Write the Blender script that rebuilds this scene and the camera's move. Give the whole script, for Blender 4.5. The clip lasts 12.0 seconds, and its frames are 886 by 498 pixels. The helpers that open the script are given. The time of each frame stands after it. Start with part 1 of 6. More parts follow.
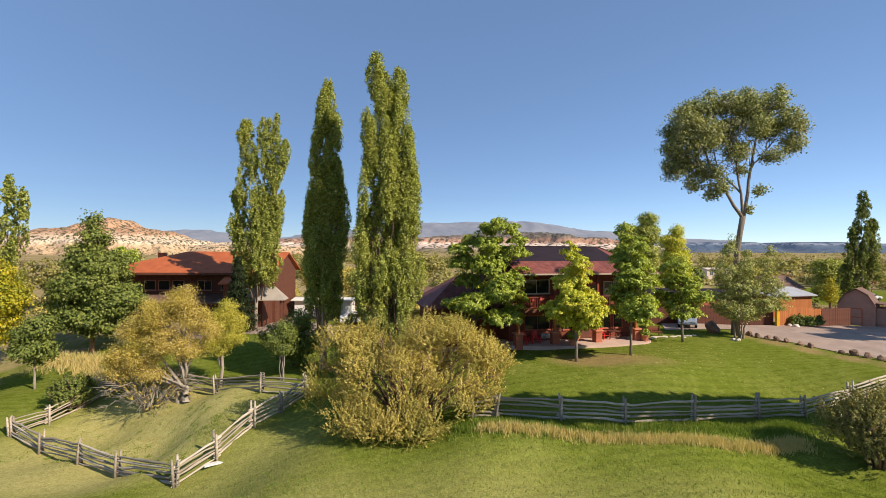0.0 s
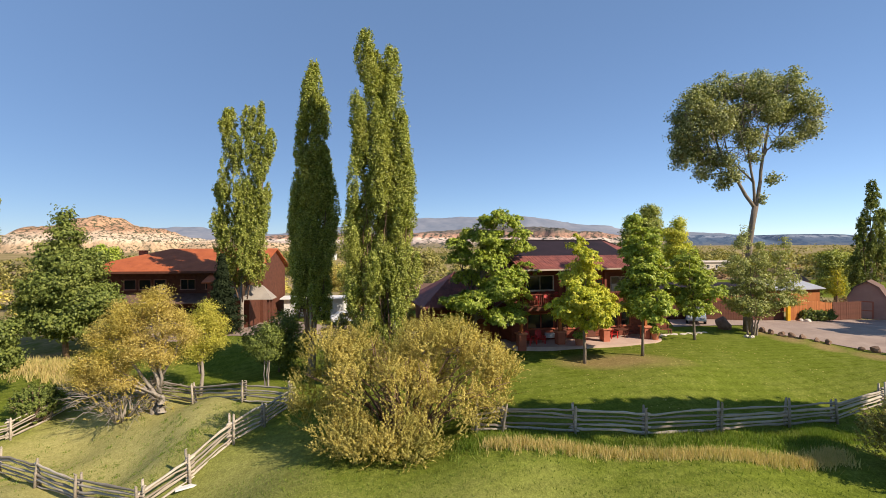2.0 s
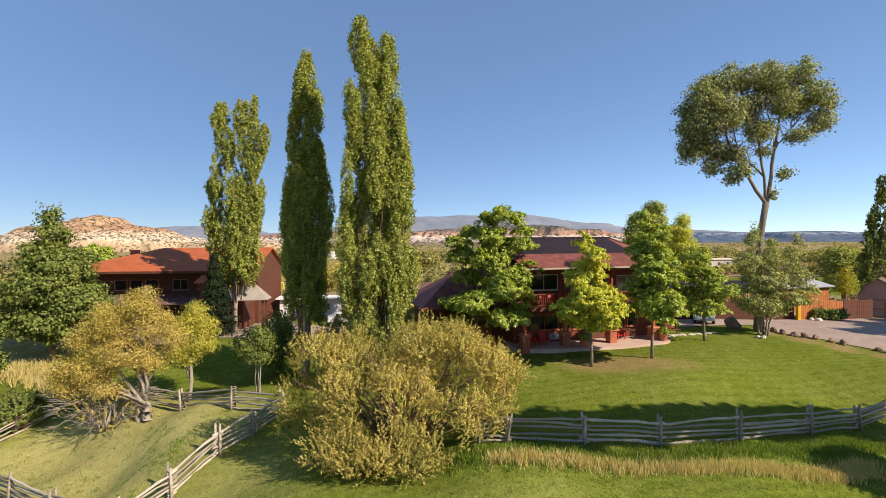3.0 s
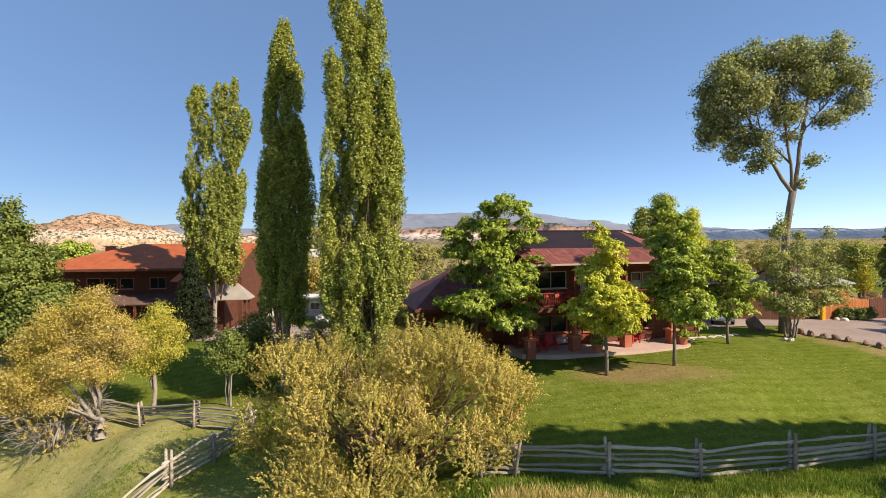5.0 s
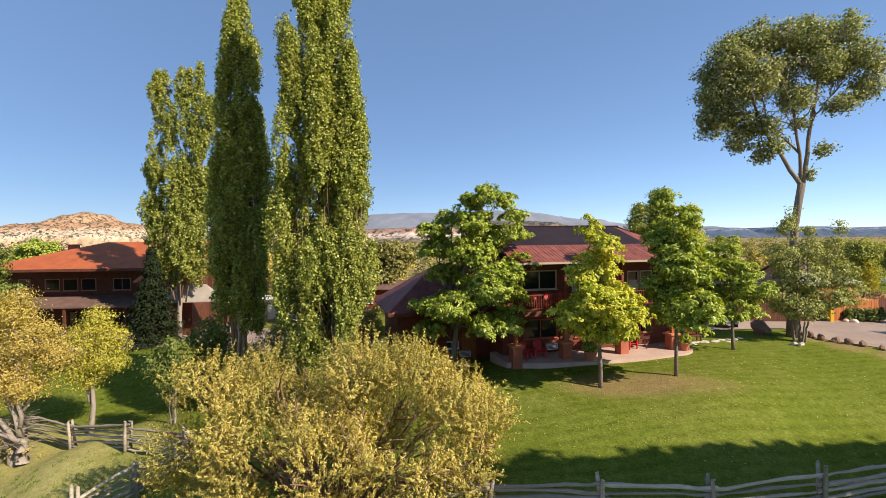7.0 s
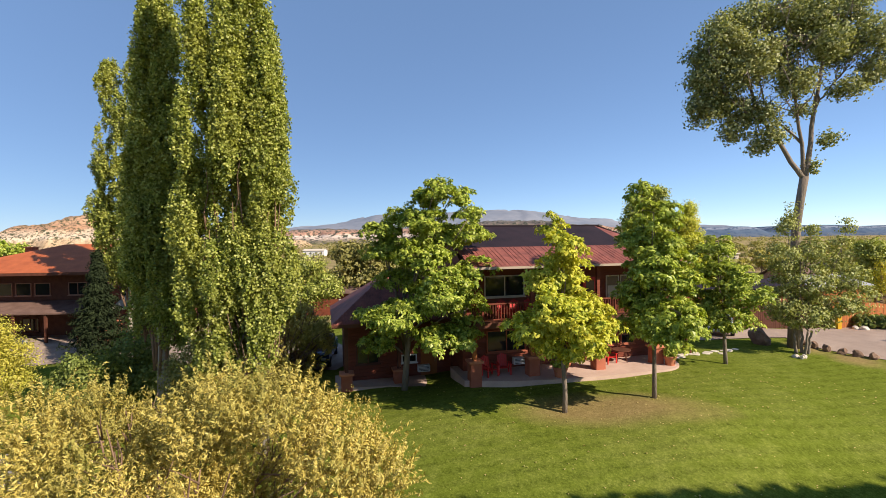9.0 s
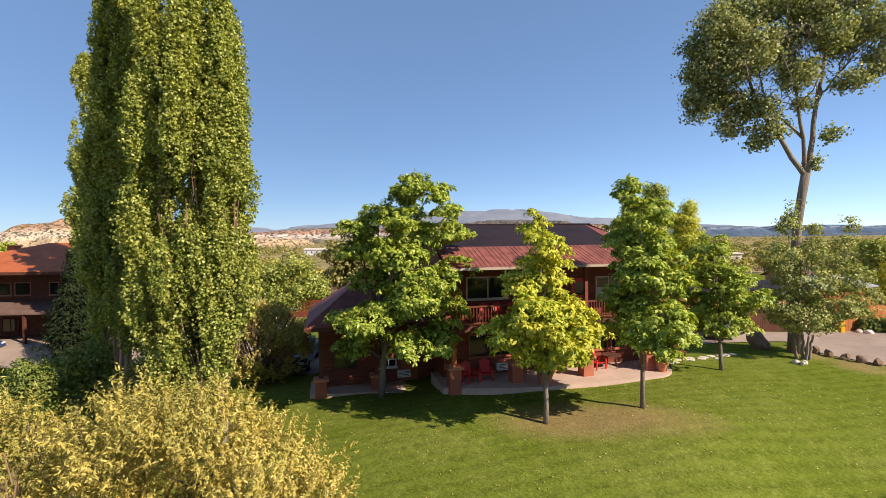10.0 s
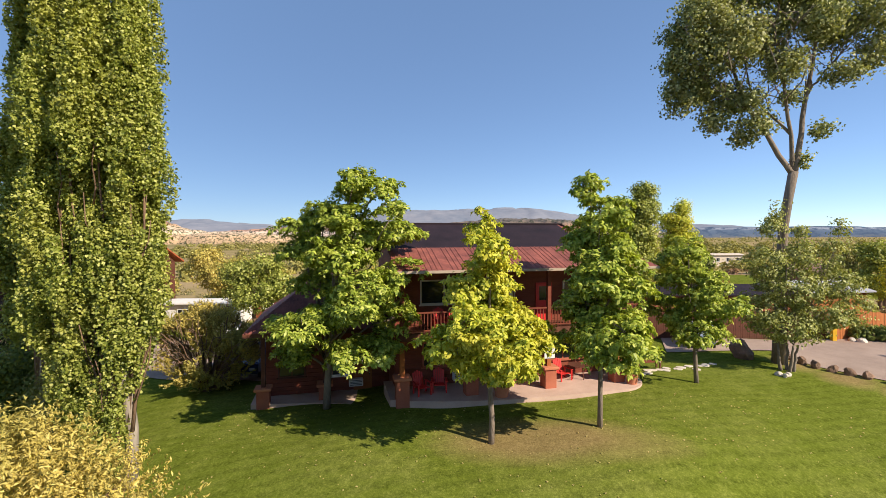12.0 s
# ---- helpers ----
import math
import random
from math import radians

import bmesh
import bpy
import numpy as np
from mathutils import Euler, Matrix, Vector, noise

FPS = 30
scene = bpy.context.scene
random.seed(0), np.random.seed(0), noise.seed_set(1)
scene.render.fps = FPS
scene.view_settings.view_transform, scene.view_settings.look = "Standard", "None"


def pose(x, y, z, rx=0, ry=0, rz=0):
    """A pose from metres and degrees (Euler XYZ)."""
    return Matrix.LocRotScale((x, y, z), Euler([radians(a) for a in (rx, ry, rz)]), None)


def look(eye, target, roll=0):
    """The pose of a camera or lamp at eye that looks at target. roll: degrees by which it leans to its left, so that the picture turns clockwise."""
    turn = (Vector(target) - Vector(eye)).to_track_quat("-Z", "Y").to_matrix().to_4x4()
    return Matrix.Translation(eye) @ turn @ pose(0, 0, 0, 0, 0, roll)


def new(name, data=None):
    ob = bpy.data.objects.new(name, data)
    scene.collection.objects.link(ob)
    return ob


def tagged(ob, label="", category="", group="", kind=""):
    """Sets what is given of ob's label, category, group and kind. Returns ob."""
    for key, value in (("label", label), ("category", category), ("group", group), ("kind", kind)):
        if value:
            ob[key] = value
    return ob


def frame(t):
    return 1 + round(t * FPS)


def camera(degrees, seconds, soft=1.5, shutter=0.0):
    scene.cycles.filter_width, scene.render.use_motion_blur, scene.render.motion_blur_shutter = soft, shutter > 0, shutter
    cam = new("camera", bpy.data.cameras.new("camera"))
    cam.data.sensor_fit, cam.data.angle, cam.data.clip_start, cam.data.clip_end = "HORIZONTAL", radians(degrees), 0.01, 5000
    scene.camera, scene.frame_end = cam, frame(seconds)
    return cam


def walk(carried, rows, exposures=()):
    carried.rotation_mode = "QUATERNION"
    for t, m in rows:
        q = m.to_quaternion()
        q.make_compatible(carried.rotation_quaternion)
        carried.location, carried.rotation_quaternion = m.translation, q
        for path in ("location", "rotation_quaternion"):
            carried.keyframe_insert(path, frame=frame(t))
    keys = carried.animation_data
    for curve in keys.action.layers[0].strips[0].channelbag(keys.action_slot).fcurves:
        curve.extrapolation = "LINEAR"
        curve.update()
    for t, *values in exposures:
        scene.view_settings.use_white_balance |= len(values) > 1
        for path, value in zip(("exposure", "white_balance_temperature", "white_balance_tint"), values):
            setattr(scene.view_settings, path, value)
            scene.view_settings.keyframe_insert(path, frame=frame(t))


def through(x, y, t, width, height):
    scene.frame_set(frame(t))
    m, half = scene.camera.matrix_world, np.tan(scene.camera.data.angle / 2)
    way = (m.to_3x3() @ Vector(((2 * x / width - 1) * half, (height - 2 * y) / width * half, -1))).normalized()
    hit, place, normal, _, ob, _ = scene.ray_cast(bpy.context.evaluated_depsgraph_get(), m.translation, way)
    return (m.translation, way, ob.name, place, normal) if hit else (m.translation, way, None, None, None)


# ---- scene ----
cam = camera(88.2, 12.0, soft=0.4)
PATH = [
    (0, (2.568, 1.16, 9.456), (2.422, 3.155, 9.458), 0.3),
    (0.5, (2.405, 1.749, 9.456), (2.254, 3.743, 9.453), 0.1),
    (1, (2.329, 2.365, 9.453), (2.192, 4.36, 9.445), -0.0),
    (1.5, (2.24, 3.057, 9.461), (2.115, 5.053, 9.447), -0.1),
    (2, (2.145, 3.815, 9.415), (2.025, 5.812, 9.396), -0.2),
    (2.5, (2.106, 4.573, 9.408), (1.987, 6.57, 9.387), -0.3),
    (3, (2.072, 5.336, 9.387), (1.953, 7.332, 9.361), -0.4),
    (5, (2.036, 9.012, 9.099), (1.924, 11.009, 9.062), -0.5),
    (5.5, (2.122, 10.06, 8.952), (2.03, 12.058, 8.916), -0.6),
    (6, (2.24, 10.89, 8.87), (2.162, 12.889, 8.832), -0.6),
    (6.5, (2.553, 11.56, 8.842), (2.467, 13.558, 8.803), -0.7),
    (7, (3.08, 12.192, 8.899), (2.985, 14.189, 8.858), -0.6),
    (9, (6.002, 15.585, 8.942), (5.879, 17.581, 8.901), -0.8),
    (9.5, (6.574, 16.319, 8.943), (6.444, 18.314, 8.901), -0.8),
    (10, (7.185, 16.962, 8.918), (7.049, 18.957, 8.874), -0.7),
    (10.5, (7.794, 17.569, 8.858), (7.657, 19.563, 8.815), -0.7),
    (11, (8.375, 18.063, 8.887), (8.233, 20.057, 8.841), -0.6),
    (11.5, (8.997, 18.533, 8.939), (8.851, 20.527, 8.89), -0.4),
    (12, (9.645, 18.906, 9.016), (9.493, 20.9, 8.963), -0.2),
]
walk(cam, [(t, look(eye, target, roll)) for t, eye, target, roll in PATH], [(0, 0.47), (2.5, 0.50), (6.0, 0.59), (12, 0.59)])


# ---- light ----
def make_world():
    world = bpy.data.worlds.new("sky")
    scene.world = world
    world.use_nodes = True
    nt = world.node_tree
    bg = nt.nodes["Background"]
    sky = nt.nodes.new("ShaderNodeTexSky")
    sky.sky_type = 'NISHITA'
    sky.sun_disc = False
    sky.sun_elevation = radians(35)
    sky.sun_rotation = radians(-118.8)
    sky.altitude = 2000
    sky.air_density = 0.85
    sky.dust_density = 0.0
    sky.ozone_density = 2.5
    # thin high haze evens the blue between zenith and horizon
    haze = nt.nodes.new("ShaderNodeMix")
    haze.data_type = 'RGBA'
    haze.inputs[0].default_value = 0.42
    haze.inputs[7].default_value = (1.58, 2.72, 4.95, 1)
    nt.links.new(sky.outputs[0], haze.inputs[6])
    nt.links.new(haze.outputs[2], bg.inputs[0])
    bg.inputs[1].default_value = 0.104


make_world()
sun = new("sun", bpy.data.lights.new("sun", 'SUN'))
sun.data.energy = 5.0
sun.data.angle = radians(0.53)
sun.data.color = (1.0, 0.88, 0.735)
sun.matrix_world = look((77.4, -42.6, 62.0), (0, 0, 0))


# ---- materials ----
def shader(name, rough=0.8, spec=0.3):
    m = bpy.data.materials.new(name)
    m.use_nodes = True
    nt = m.node_tree
    b = nt.nodes["Principled BSDF"]
    b.inputs["Roughness"].default_value = rough
    b.inputs["Specular IOR Level"].default_value = spec
    return m, nt, b


def node(nt, kind, **values):
    n = nt.nodes.new(kind)
    for k, v in values.items():
        n.inputs[k.replace("_", " ")].default_value = v
    return n


def ramp(nt, source, stops):
    r = nt.nodes.new("ShaderNodeValToRGB")
    e = r.color_ramp.elements
    while len(e) < len(stops):
        e.new(0.5)
    for el, (p, c) in zip(e, stops):
        el.position, el.color = p, (*c, 1)
    nt.links.new(source, r.inputs[0])
    return r.outputs[0]


def coords(nt, kind="Object", scale=None):
    c = nt.nodes.new("ShaderNodeTexCoord").outputs[kind]
    if scale:
        mp = nt.nodes.new("ShaderNodeMapping")
        mp.inputs["Scale"].default_value = scale
        nt.links.new(c, mp.inputs[0])
        c = mp.outputs[0]
    return c


def noise_fac(nt, vec, scale, detail=4.0, rough=0.6):
    n = node(nt, "ShaderNodeTexNoise", Scale=scale, Detail=detail, Roughness=rough)
    nt.links.new(vec, n.inputs["Vector"])
    return n.outputs["Fac"]


def mix(nt, fac, a, b, blend='MIX'):
    m = nt.nodes.new("ShaderNodeMix")
    m.data_type, m.blend_type = 'RGBA', blend
    for sock, v in ((m.inputs[0], fac), (m.inputs[6], a), (m.inputs[7], b)):
        if isinstance(v, (int, float)):
            sock.default_value = v
        elif isinstance(v, tuple):
            sock.default_value = (*v, 1)
        else:
            nt.links.new(v, sock)
    return m.outputs[2]


def math_node(nt, op, a, b=None):
    m = nt.nodes.new("ShaderNodeMath")
    m.operation = op
    for sock, v in zip(m.inputs, (a, b)):
        if v is None:
            continue
        if isinstance(v, (int, float)):
            sock.default_value = v
        else:
            nt.links.new(v, sock)
    return m.outputs[0]


def bump(nt, b, height, strength=0.4, distance=0.03):
    n = node(nt, "ShaderNodeBump", Strength=strength, Distance=distance)
    nt.links.new(height, n.inputs["Height"])
    nt.links.new(n.outputs[0], b.inputs["Normal"])


def rough_mat(name, dark, light, scale=3.0, fine=25.0, rough=0.85, relief=0.4, depth=0.02, stretch=None, per_object=0.0, spec=0.25, metal=0.0):
    """A surface with blotches, grain and relief."""
    m, nt, b = shader(name, rough, spec)
    v = coords(nt, scale=stretch)
    big = noise_fac(nt, v, scale, 5)
    small = noise_fac(nt, v, fine, 3)
    col = ramp(nt, math_node(nt, 'ADD', math_node(nt, 'MULTIPLY', big, 0.65), math_node(nt, 'MULTIPLY', small, 0.35)), [(0.3, dark), (0.7, light)])
    if per_object:
        rnd = nt.nodes.new("ShaderNodeObjectInfo").outputs["Random"]
        col = mix(nt, math_node(nt, 'MULTIPLY', rnd, per_object), col, tuple(c * 0.45 for c in dark))
    nt.links.new(col, b.inputs["Base Color"])
    b.inputs["Metallic"].default_value = metal
    bump(nt, b, small, relief, depth)
    return m


def leaf_mat(name, cols, patch=0.35, patch_col=None, patch_scale=0.5, through=0.3, rough=0.5):
    """Leaves: a colour for each leaf, patches of turning foliage, light shining through."""
    m, nt, b = shader(name, rough, 0.22)
    rnd = nt.nodes.new("ShaderNodeNewGeometry").outputs["Random Per Island"]
    n = len(cols)
    col = ramp(nt, rnd, [(i / (n - 1), c) for i, c in enumerate(cols)])
    if patch_col:
        fac = noise_fac(nt, coords(nt), patch_scale, 3)
        lo = ramp(nt, fac, [(0.48, (0, 0, 0)), (0.68, (patch, patch, patch))])
        col = mix(nt, lo, col, patch_col)
    nt.links.new(col, b.inputs["Base Color"])
    t = nt.nodes.new("ShaderNodeBsdfTranslucent")
    nt.links.new(mix(nt, 1.0, col, (1.0, 1.0, 0.45), 'MULTIPLY'), t.inputs[0])
    ms = node(nt, "ShaderNodeMixShader", Fac=through)
    nt.links.new(b.outputs[0], ms.inputs[1])
    nt.links.new(t.outputs[0], ms.inputs[2])
    nt.links.new(ms.outputs[0], nt.nodes["Material Output"].inputs[0])
    return m


def glass_mat():
    m, nt, b = shader("window_glass", 0.06, 0.6)
    b.inputs["Base Color"].default_value = (0.018, 0.02, 0.022, 1)
    return m


def plain(name, col, rough=0.6, spec=0.3, metal=0.0):
    return rough_mat(name, tuple(c * 0.82 for c in col), tuple(min(1, c * 1.1) for c in col), 2.0, 30.0, rough, 0.15, 0.005, spec=spec, metal=metal)


def lawn_mat():
    m, nt, b = shader("lawn_and_field", 1.0, 0.0)
    v = coords(nt)
    big = noise_fac(nt, v, 0.16, 5)
    mid = noise_fac(nt, v, 1.3, 6, 0.65)
    fine = noise_fac(nt, v, 11.0, 5, 0.85)
    grain = noise_fac(nt, v, 4.5, 5, 0.8)
    f = math_node(nt, 'ADD', math_node(nt, 'MULTIPLY', mid, 0.14), math_node(nt, 'ADD', math_node(nt, 'MULTIPLY', fine, 0.56), math_node(nt, 'MULTIPLY', grain, 0.30)))
    green = ramp(nt, f, [(0.38, (0.047, 0.060, 0.009)), (0.51, (0.113, 0.139, 0.018)), (0.63, (0.225, 0.25, 0.043))])
    dry = ramp(nt, f, [(0.38, (0.28, 0.235, 0.075)), (0.64, (0.66, 0.56, 0.23))])
    patches = ramp(nt, math_node(nt, 'ADD', math_node(nt, 'MULTIPLY', big, 0.6), math_node(nt, 'MULTIPLY', mid, 0.4)), [(0.46, (0, 0, 0)), (0.64, (1, 1, 1))])
    sep = nt.nodes.new("ShaderNodeSeparateXYZ")
    nt.links.new(v, sep.inputs[0])
    x, y = sep.outputs[0], sep.outputs[1]
    # mowing tracks bend across the lawn
    sweep = math_node(nt, 'ADD', math_node(nt, 'MULTIPLY', y, 9.0), math_node(nt, 'MULTIPLY', x, -2.6))
    stripe = math_node(nt, 'SINE', math_node(nt, 'ADD', sweep, math_node(nt, 'MULTIPLY', big, 4.0)), None)
    stripe = math_node(nt, 'MULTIPLY', math_node(nt, 'ADD', stripe, 1.0), 0.085)
    green = mix(nt, stripe, green, (0.22, 0.265, 0.03))
    # dry ground round the worn places and outside the watered lawn
    wander = math_node(nt, 'MULTIPLY', math_node(nt, 'SUBTRACT', big, 0.5), 18.0)

    def blob(cx, cy, rx, ry, soft):
        dx = math_node(nt, 'DIVIDE', math_node(nt, 'SUBTRACT', x, cx), rx)
        dy = math_node(nt, 'DIVIDE', math_node(nt, 'SUBTRACT', y, cy), ry)
        d = math_node(nt, 'SQRT', math_node(nt, 'ADD', math_node(nt, 'MULTIPLY', dx, dx), math_node(nt, 'MULTIPLY', dy, dy)), None)
        d = math_node(nt, 'ADD', d, math_node(nt, 'MULTIPLY', wander, 0.05))
        mr = node(nt, "ShaderNodeMapRange", From_Min=1.0, From_Max=1.0 - soft)
        nt.links.new(d, mr.inputs[0])
        return mr.outputs[0]
    worn = blob(12.5, 36.6, 5.5, 2.2, 0.7)
    for spot in ((29.2, 48.6, 1.5, 2.0), (30.4, 46.2, 1.8, 1.9), (32.2, 44.2, 1.8, 1.8), (34.0, 41.8, 1.9, 2.2), (35.4, 39.2, 1.9, 2.2)):
        worn = math_node(nt, 'MAXIMUM', worn, blob(*spot, 0.75))
    pen = blob(-20.5, 29.5, 11.5, 9.5, 0.45)
    near = math_node(nt, 'MAXIMUM', math_node(nt, 'MULTIPLY', blob(4, 16, 22, 7.5, 0.6), 0.38), math_node(nt, 'MULTIPLY', blob(-9, 22.5, 6, 7, 0.6), 0.35))
    dryness = math_node(nt, 'MAXIMUM', math_node(nt, 'MULTIPLY', patches, 0.1), math_node(nt, 'MAXIMUM', math_node(nt, 'MULTIPLY', worn, 0.2), math_node(nt, 'MAXIMUM', math_node(nt, 'MULTIPLY', pen, 0.7), near)))
    grass = mix(nt, dryness, green, dry)
    brown = ramp(nt, f, [(0.38, (0.15, 0.10, 0.04)), (0.64, (0.38, 0.27, 0.12))])
    grass = mix(nt, math_node(nt, 'MULTIPLY', worn, 0.85), grass, brown)
    # open country beyond the garden: sage, straw and pale soil
    range_col = ramp(nt, math_node(nt, 'ADD', math_node(nt, 'MULTIPLY', noise_fac(nt, v, 0.02, 6), 0.6), math_node(nt, 'MULTIPLY', mid, 0.4)),
                     [(0.36, (0.15, 0.14, 0.05)), (0.5, (0.30, 0.23, 0.11)), (0.66, (0.42, 0.30, 0.18))])
    out = blob(6, 30, 62, 40, 0.16)
    field = blob(92, 122, 38, 30, 0.15)
    inside = math_node(nt, 'MAXIMUM', out, field)
    col = mix(nt, inside, range_col, grass)
    nt.links.new(col, b.inputs["Base Color"])
    bump(nt, b, f, 0.7, 0.05)
    return m


M = {}


def make_materials():
    M["lawn"] = lawn_mat()
    M["gravel"] = rough_mat("gravel", (0.25, 0.18, 0.14), (0.43, 0.32, 0.25), 0.5, 22, 0.95, 0.7, 0.03)
    M["concrete"] = rough_mat("pink_concrete", (0.44, 0.30, 0.23), (0.60, 0.43, 0.34), 0.9, 30, 0.85, 0.3, 0.01)
    M["wood_rail"] = rough_mat("weathered_rail", (0.24, 0.19, 0.14), (0.76, 0.65, 0.51), 1.4, 9, 0.9, 0.8, 0.03, stretch=(1, 1, 3), per_object=0.6)
    M["bark"] = rough_mat("grey_bark", (0.13, 0.10, 0.075), (0.31, 0.25, 0.19), 3, 16, 0.95, 0.9, 0.05, stretch=(1, 1, 0.25))
    M["bark_pale"] = rough_mat("pale_bark", (0.20, 0.165, 0.13), (0.42, 0.36, 0.29), 2, 14, 0.9, 0.7, 0.04, stretch=(1, 1, 0.3))
    M["bark_brown"] = rough_mat("brown_bark", (0.12, 0.07, 0.045), (0.30, 0.19, 0.12), 3, 18, 0.95, 0.9, 0.04, stretch=(1, 1, 0.3))
    M["leaf_poplar"] = leaf_mat("poplar_leaves", [(0.135, 0.168, 0.032), (0.27, 0.312, 0.052), (0.425, 0.45, 0.095), (0.63, 0.63, 0.20)], 0.4, (0.48, 0.455, 0.10), 0.35, 0.34, 0.4)
    M["leaf_ash"] = leaf_mat("broad_green_leaves", [(0.15, 0.21, 0.028), (0.29, 0.37, 0.045), (0.45, 0.51, 0.075), (0.64, 0.66, 0.16)], 0.4, (0.42, 0.48, 0.07), 0.4, 0.3, 0.38)
    M["leaf_lime"] = leaf_mat("yellow_green_leaves", [(0.25, 0.31, 0.035), (0.48, 0.52, 0.055), (0.67, 0.65, 0.08), (0.80, 0.75, 0.14)], 0.6, (0.66, 0.55, 0.07), 0.5, 0.36, 0.4)
    M["leaf_maple"] = leaf_mat("dark_green_leaves", [(0.10, 0.13, 0.03), (0.19, 0.235, 0.05), (0.32, 0.35, 0.085)], 0.3, (0.33, 0.33, 0.06), 0.3)
    M["leaf_brown"] = leaf_mat("brown_brush", [(0.22, 0.12, 0.07), (0.36, 0.21, 0.12), (0.46, 0.30, 0.17)], 0.5, (0.24, 0.22, 0.08), 0.1)
    M["leaf_willow"] = leaf_mat("golden_willow_leaves", [(0.32, 0.25, 0.062), (0.53, 0.42, 0.10), (0.68, 0.54, 0.135), (0.79, 0.66, 0.22)], 0.85, (0.30, 0.295, 0.07), 0.38, 0.28)
    M["leaf_gold"] = leaf_mat("tan_willow_leaves", [(0.37, 0.27, 0.075), (0.54, 0.41, 0.105), (0.67, 0.52, 0.14), (0.77, 0.63, 0.23)], 0.7, (0.58, 0.47, 0.07), 0.3, 0.34)
    M["leaf_yellowgreen"] = leaf_mat("pale_yellow_green_leaves", [(0.32, 0.32, 0.05), (0.50, 0.48, 0.07), (0.64, 0.58, 0.09), (0.75, 0.67, 0.17)], 0.6, (0.64, 0.52, 0.08), 0.4, 0.3)
    M["leaf_yellow"] = leaf_mat("yellow_leaves", [(0.25, 0.27, 0.03), (0.52, 0.45, 0.03), (0.68, 0.54, 0.03)], 0.6, (0.14, 0.20, 0.02), 0.3)
    M["leaf_olive"] = leaf_mat("olive_leaves", [(0.15, 0.145, 0.04), (0.30, 0.275, 0.075), (0.46, 0.41, 0.14)], 0.4, (0.42, 0.34, 0.13), 0.4)
    M["leaf_cotton"] = leaf_mat("cottonwood_leaves", [(0.12, 0.145, 0.05), (0.235, 0.27, 0.095), (0.37, 0.39, 0.16), (0.62, 0.60, 0.31)], 0.4, (0.40, 0.38, 0.15), 0.3)
    M["leaf_shrub"] = leaf_mat("grey_green_leaves", [(0.16, 0.19, 0.05), (0.30, 0.33, 0.09), (0.44, 0.45, 0.15), (0.60, 0.58, 0.26)], 0.4, (0.46, 0.43, 0.12), 0.5)
    # needle green lowered to near black, standing in for shade from the poplars
    M["needle"] = leaf_mat("spruce_needles", [(0.014, 0.022, 0.008), (0.03, 0.042, 0.014)], 0, None, 1, 0.1, 0.9)
    M["straw"] = leaf_mat("dry_grass_blades", [(0.55, 0.42, 0.16), (0.75, 0.58, 0.26), (0.42, 0.40, 0.10)], 0.4, (0.26, 0.30, 0.06), 0.4)
    M["blade"] = leaf_mat("green_grass_blades", [(0.10, 0.17, 0.015), (0.17, 0.25, 0.03), (0.27, 0.32, 0.06)], 0.4, (0.30, 0.28, 0.07), 0.4)
    M["brush"] = leaf_mat("sage_brush", [(0.16, 0.16, 0.06), (0.30, 0.26, 0.10), (0.46, 0.34, 0.15)], 0.7, (0.16, 0.19, 0.05), 0.05)
    M["siding"] = rough_mat("red_brown_log_siding", (0.13, 0.032, 0.018), (0.25, 0.068, 0.036), 1.2, 18, 0.7, 0.4, 0.01, stretch=(0.3, 0.3, 2))
    M["stucco"] = rough_mat("red_stucco", (0.30, 0.085, 0.045), (0.44, 0.15, 0.085), 1.0, 26, 0.9, 0.4, 0.01)
    M["dark_wood"] = rough_mat("dark_stained_wood", (0.07, 0.025, 0.015), (0.16, 0.06, 0.035), 2, 20, 0.7, 0.4, 0.01)
    # strong blotches: weathered mottling plus dappled tree shadow put into the colour
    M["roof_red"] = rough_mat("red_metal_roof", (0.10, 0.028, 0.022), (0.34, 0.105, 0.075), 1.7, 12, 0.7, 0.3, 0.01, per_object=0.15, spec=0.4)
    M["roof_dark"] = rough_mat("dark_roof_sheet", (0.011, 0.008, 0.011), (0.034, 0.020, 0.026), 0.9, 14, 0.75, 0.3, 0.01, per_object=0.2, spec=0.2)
    M["roof_orange"] = rough_mat("rust_red_roof", (0.30, 0.072, 0.023), (0.50, 0.135, 0.045), 0.9, 10, 0.7, 0.3, 0.01)
    M["roof_brown"] = rough_mat("brown_shingles", (0.10, 0.055, 0.042), (0.21, 0.13, 0.10), 1.5, 14, 0.85, 0.5, 0.02)
    M["roof_grey"] = rough_mat("grey_metal_roof", (0.30, 0.30, 0.32), (0.46, 0.45, 0.45), 0.8, 16, 0.5, 0.2, 0.006)
    M["canvas"] = rough_mat("tan_grey_canvas", (0.27, 0.23, 0.19), (0.42, 0.36, 0.29), 0.8, 16, 0.9, 0.2, 0.006)
    M["white"] = plain("white_paint", (0.72, 0.70, 0.66), 0.5)
    M["cream"] = plain("cream_trim", (0.62, 0.52, 0.40), 0.6)
    M["tan_trim"] = plain("faded_tan_trim", (0.40, 0.31, 0.23), 0.7)
    M["red_paint"] = plain("bright_red_paint", (0.62, 0.03, 0.025), 0.45, 0.4)
    M["cedar"] = rough_mat("orange_cedar_boards", (0.34, 0.105, 0.030), (0.52, 0.19, 0.055), 1.0, 16, 0.75, 0.4, 0.01, stretch=(2, 2, 0.3), per_object=0.4)
